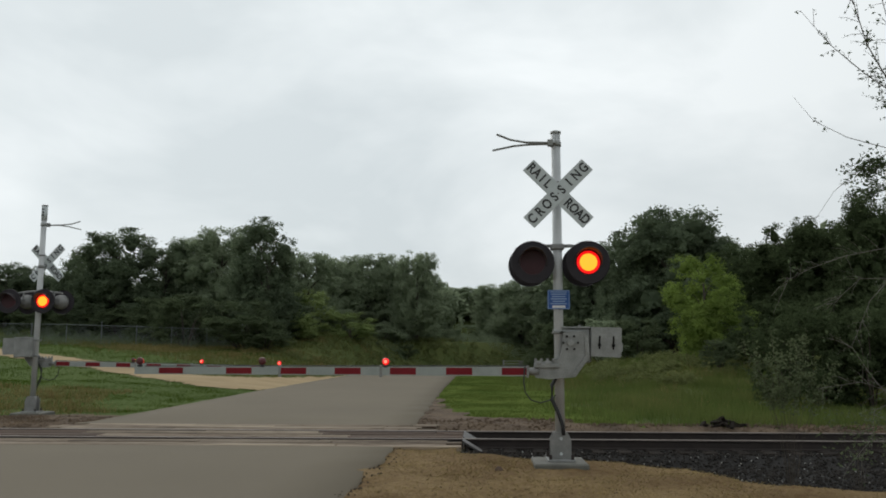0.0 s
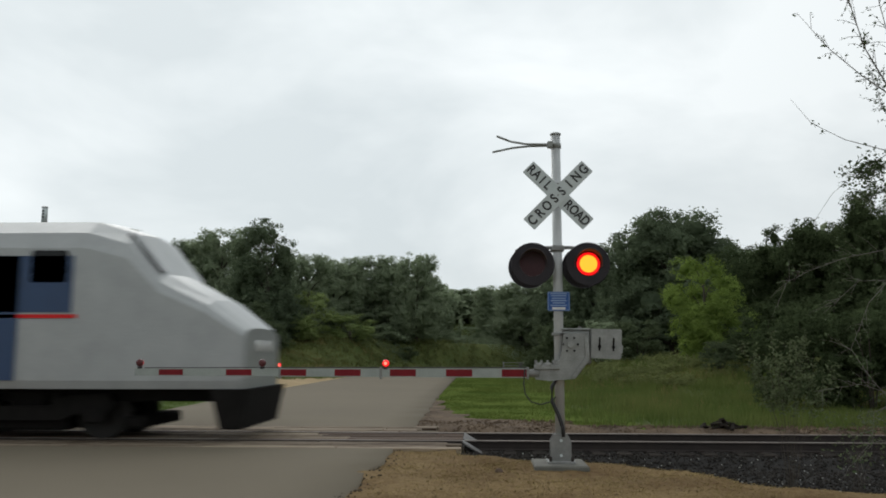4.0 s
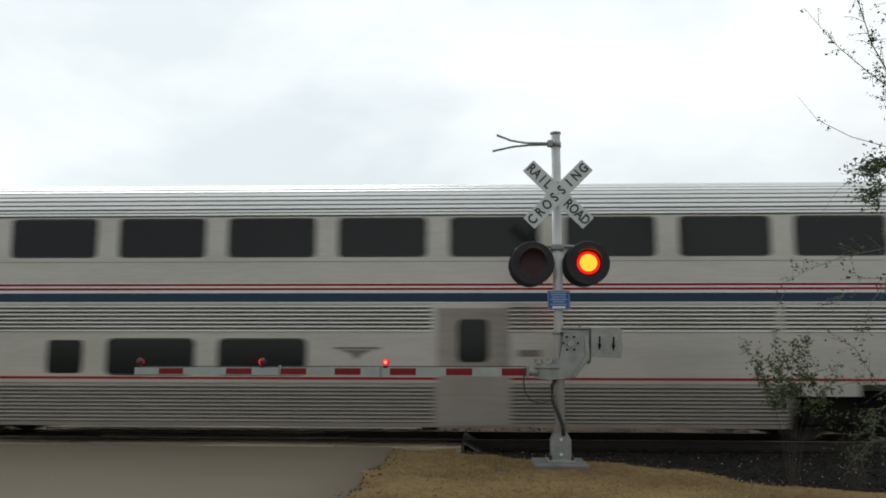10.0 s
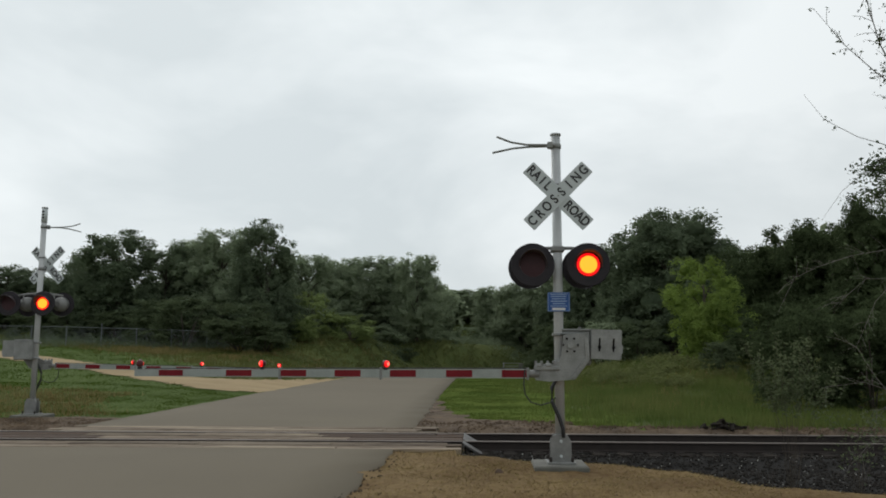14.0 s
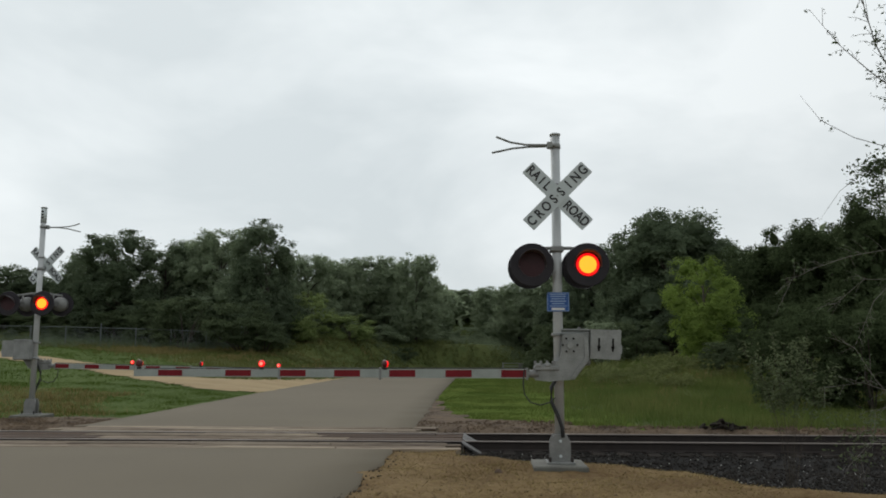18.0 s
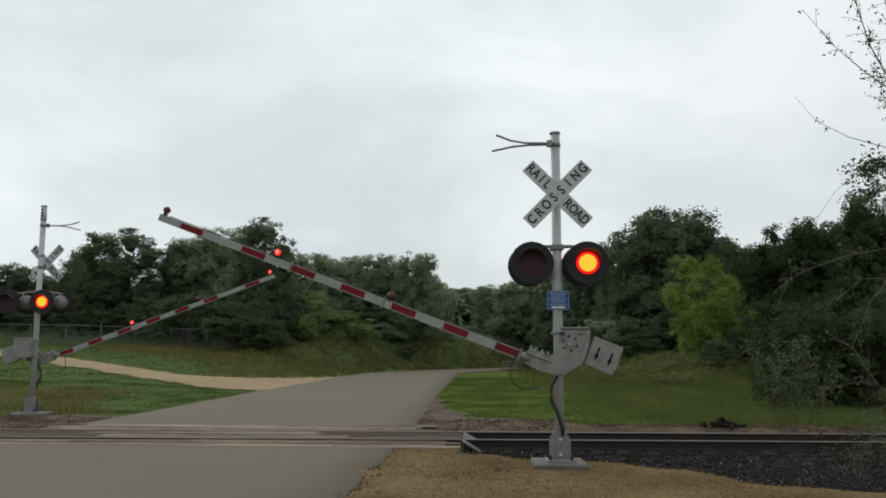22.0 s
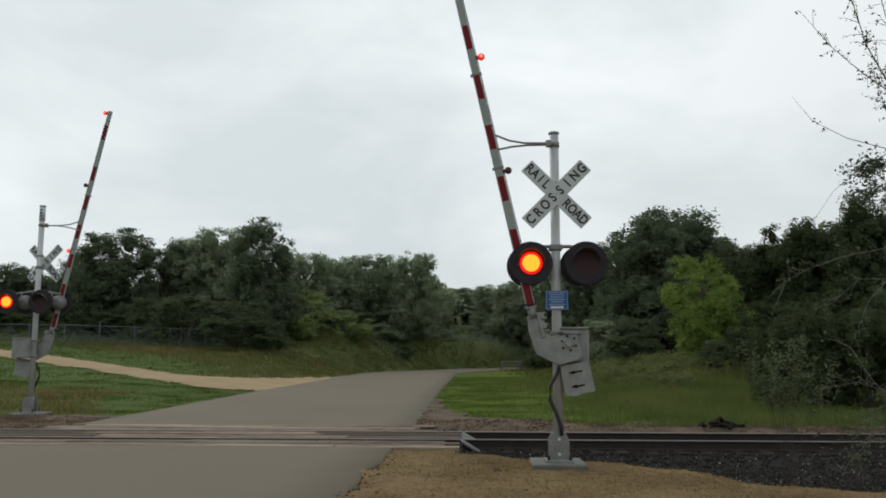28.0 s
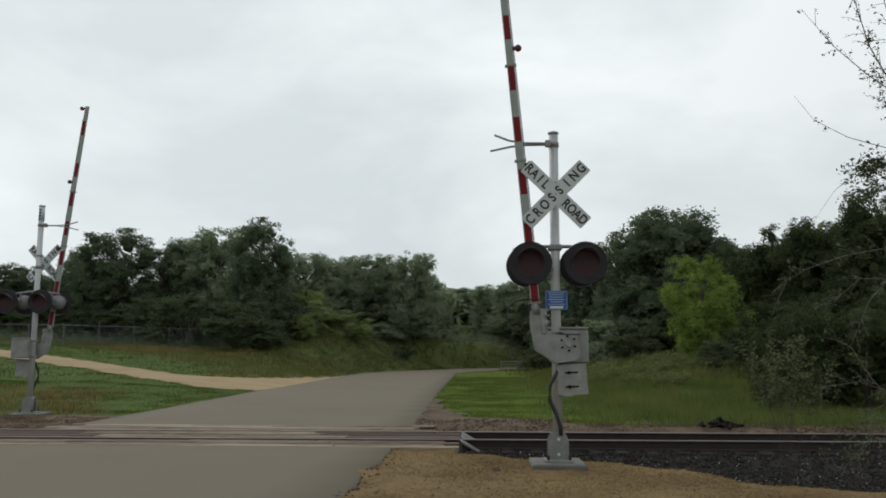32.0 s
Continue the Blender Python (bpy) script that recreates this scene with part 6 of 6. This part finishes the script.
def near_shrub(x, y, h, seed, spread_x, leafy=14, stems=13, first=0.58, keep=1.0):
    """Stems that fan out from one root, leafy in their upper part."""
    t = thing("wild_shrub", pose(x, y, height(x, y)), "wispy green shrub with upright leafy stems beside the ballast", "shrub", "shrubs by the ballast")
    rng = np.random.default_rng(seed)
    spots = []
    for i in range(stems):
        lean = -1 + 2 * (i + rng.uniform(-0.4, 0.4)) / (stems - 1)
        reach, deep = lean * spread_x, rng.uniform(-0.35, 0.35) * spread_x
        hh = h * rng.uniform(0.72, 1.0) * (1 - 0.16 * abs(lean))
        path = [(0.03 * lean, 0.0, -0.05), (reach * 0.25, deep * 0.3, hh * 0.42), (reach * 0.62, deep * 0.7, hh * 0.74), (reach, deep, hh)]
        twigs(bm := bmesh.new(), rng, path, 0.007, spots, leafy, 0.20, 0.15, first)
        part("stem", bm, BARK, t)
    pts = np.array([list(p) for p in spots for _ in (0, 1) if rng.random() < keep])
    v, f = leaves(rng, pts + rng.normal(0, 0.025, pts.shape), 0.028)
    part("foliage", leaf_mesh("foliage", v, f, LEAFWILD), None, t, "narrow grey-green leaves", kind="stuff")
    return t


bare_tree = near_tree()
shrub_a = near_shrub(3.14, -4.5, 2.42, 4, 0.64, 17, 15, 0.52)
shrub_b = near_shrub(3.95, -4.7, 1.45, 8, 0.5, 7, 12, 0.35, 0.3)
shrub_c = near_shrub(4.5, -4.5, 1.4, 15, 0.6, 7, 12, 0.35, 0.3)


# ---- small things far and near ----
def fence():
    f = thing("wire_fence", pose(0, 0, 0), "tall grey chain-link fence on the rise before the trees", "fence")
    xs = [-45.8 + i * 3.05 for i in range(9)]
    for i, x in enumerate(xs):
        y = 53.0 + (x + 37) * 0.02
        z = height(x, y)
        part("post", tube(bmesh.new(), [(x, y, z - 0.2), (x, y, z + (1.72 if i % 4 else 2.0))], 0.045, 6), CHAIN, f)
        if i:
            bm = bmesh.new()
            tube(bm, [last_top, (x, y, z + 1.62)], 0.025, 5)
            part("top_rail", bm, CHAIN, f)
            bm = bmesh.new()
            px, py, pz = last_top
            for k in range(-8, 26):
                for s in (1, -1):
                    # wires crossing on the slant, cut at the panel's edges
                    a0, b0 = k * 0.18, 0.0
                    a1, b1 = a0 + s * 1.5, 1.5
                    pts = []
                    for a, b in ((a0, b0), (a1, b1)):
                        a = min(3.05, max(0.0, a))
                        b = abs(a - a0)
                        pts.append((px + (x - px) * a / 3.05, py + (y - py) * a / 3.05, pz - 1.57 + (z + 1.62 - pz) * a / 3.05 + b))
                    if (Vector(pts[0]) - Vector(pts[1])).length > 0.1 and 0 <= a0 <= 3.05:
                        tube(bm, pts, 0.007, 3, cap=False)
            part("wire_mesh", bm, CHAIN, f, "slanting crossed wires")
        last_top = (x, y, z + 1.62)


fence()
cab = thing("equipment_cabinet", pose(-20.7, 13.5, height(-20.7, 13.5)), "grey steel equipment cabinet beside the drive", "cabinet")
part("body", box(bmesh.new(), (-0.6, -0.5, 0.0), (0.6, 0.5, 1.05), 0.02), GALV, cab)
part("lid", box(bmesh.new(), (-0.66, -0.56, 1.05), (0.66, 0.56, 1.12), 0.02), GALV, cab)
part("cabinet_door", box(bmesh.new(), (-0.5, -0.515, 0.08), (0.5, -0.5, 0.98), 0.005), CASTING, cab)

gate = thing("pipe_gate", pose(2.2, 62.5, height(2.2, 62.5)), "low grey pipe gate beside the road's bend", "gate")
for x in (-1.0, 0.9):
    part("post", tube(bmesh.new(), [(x, 0, -0.1), (x, 0, 0.95)], 0.05, 8), GALV, gate)
for z in (0.35, 0.62, 0.88):
    part("rail", tube(bmesh.new(), [(-1.0, 0, z), (0.9, 0, z)], 0.03, 6), GALV, gate)
part("sign_plate", box(bmesh.new(), (0.45, -0.06, 0.25), (0.95, -0.04, 0.85), 0.01), CONCRETE, gate, "pale blank plate")

pile = thing("scrap_heap", pose(4.2, 2.35, height(4.2, 2.35)), "low heap of dark broken ties and sticks beside the track", "scrap")
for i in range(26):
    long = random.uniform(0.08, 0.24)
    ob = part("broken_tie", box(bmesh.new(), (-long, -0.04, -0.025), (long, 0.04, 0.025), 0.01), TIE, pile)
    off = random.gauss(0, 0.24)
    ob.matrix_basis = pose(off, random.uniform(-0.15, 0.15), 0.03 + max(0.0, 0.17 - abs(off) * 0.35) * random.random(), random.uniform(-25, 25), random.uniform(-32, 32), random.uniform(0, 180))
bm = bmesh.new()
bmesh.ops.create_icosphere(bm, subdivisions=2, radius=0.062)
for v in bm.verts:
    v.co *= 1 + 0.25 * noise.noise(v.co * 14)
rock = solid("brown_stone", bm, PLANKDARK, "small round brown stone on the dirt", "stone")
rock.location = (-0.93, -5.05, height(-0.93, -5.05) + 0.06)


# ---- what moves ----
def flash_times():
    """When the right lamps give way to the left ones and back, until they stop."""
    out, k = [], -1
    while True:
        out += [(0.20 + 0.990 * k, 0), (0.68 + 0.990 * k, 1)]
        k += 1
        if 0.68 + 0.990 * k > 28.3:
            return out + [(0.20 + 0.990 * k, 0)] if 0.20 + 0.990 * k < 28.3 else out


def lens_rows(which, home):
    """A lens shows its lit face while its circuit is on: it turns half round in a tenth of a second."""
    def turned(lit, part_way=0.0):
        return home @ pose(0, 0, 0, 0, 0, 180 * (1 - lit) + part_way)
    if which == 2:
        return [(0, turned(0)), (32, turned(0))]
    if which == 3:
        return [(0, turned(1)), (28.30, turned(1)), (28.335, home @ pose(0, 0, 0, 0, 0, 60)), (28.37, home @ pose(0, 0, 0, 0, 0, 120)), (28.4, turned(0)), (32, turned(0))]
    sooner = 0.12 if which > 3 else 0.0
    which %= 4
    angle, rows = (0.0 if which == 1 else 180.0), []
    rows.append((0, home @ pose(0, 0, 0, 0, 0, angle)))
    changes = [(t, (which == w)) for t, w in flash_times() if t > 0.19] + [(28.36, False)]
    lit = which == 1
    for t, on in changes:
        if on == lit:
            continue
        t += (-0.12 if sooner else -0.07 if t > 23.5 else 0.03) if on else (-0.10 if sooner else -0.08 if 27.5 < t < 28.2 else 0.06)
        rows.append((t - 0.07, home @ pose(0, 0, 0, 0, 0, angle)))
        for k in range(4):
            rows.append((t + k / 30, home @ pose(0, 0, 0, 0, 0, angle + 60 * k)))
        rows.append((t + 0.16, home @ pose(0, 0, 0, 0, 0, angle + 180)))
        angle, lit = angle + 180, on
    return rows + [(32, home @ pose(0, 0, 0, 0, 0, angle))]


def motions():
    # the train: constant speed, every car at its own distance behind the baggage car
    for k, car in enumerate(cars):
        walk(car, [(t, pose(-214.94 + 35.451 * t - 25.91 * (k + 1), 0, -0.005)) for t in (0, 4, 8, 12, 16, 32)])
    for car, ahead in ((baggage, 0.0), (engine_two, 25.91), (engine, 25.91 + 21.1)):
        walk(car, [(t, pose(-214.94 + 35.451 * t + ahead, 0, -0.005)) for t in (0, 4, 8, 12, 16, 32)])
    # the gates
    lift = [(0, 0), (19.5, 0), (19.9, 0.2), (20.5, 5.8), (21, 10.7), (22, 20.8), (23, 29.8), (24, 39.7), (25, 48.9), (25.5, 54.4), (26.5, 64.5), (27.5, 73.6), (28, 77.4), (28.5, 83.8),
            (28.8, 85.4), (29, 86.3), (29.2, 85.4), (29.5, 84.6), (30, 85.3), (30.5, 84.9), (31, 84.6), (31.5, 85.3), (32, 84.8)]
    walk(arm_near, [(t, pose(*PIVOT_NEAR, 0, a, 0)) for t, a in lift])
    lift = [(0, -1.1), (19.6, -1.1), (20, -0.2), (20.5, 4.6), (21, 9.4), (22, 20.1), (23, 29.0), (24, 38.1), (25, 47.8), (25.5, 53), (26.5, 62), (27.5, 73.0), (28, 78.2), (28.3, 81.2), (28.6, 83.6), (29, 84.5),
            (29.5, 84.4), (30, 83.4), (31, 83.6), (31.5, 83.0), (32, 83.8)]
    walk(arm_far, [(t, pose(*PIVOT_FAR, 0, a, 180)) for t, a in lift])
    # the flashing lights
    for lens, which in LENSES:
        walk(lens, lens_rows(which, lens.matrix_basis.copy()))
    # the wind
    sway = [(0, 0.0), (3, -0.3), (6, -0.1), (9, 0.3), (11, 0.8), (13, 1.4), (16, 1.1), (19, 0.9), (21, 0.5), (23, 0.25), (26, 0.3), (28, 0.15), (30, 0.35), (32, 0.45)]
    walk(bare_tree, [(t, pose(3.9, -7.4, -0.06, 0.4 * a, a, 0)) for t, a in sway])
    for k, bush in enumerate((shrub_a, shrub_b, shrub_c)):
        x, y, z = bush.location
        walk(bush, [(t, pose(x, y, z, 0.6 * a, 1.2 * math.sin(t * 0.9 + k) + a, 0)) for t, a in sway])


motions()
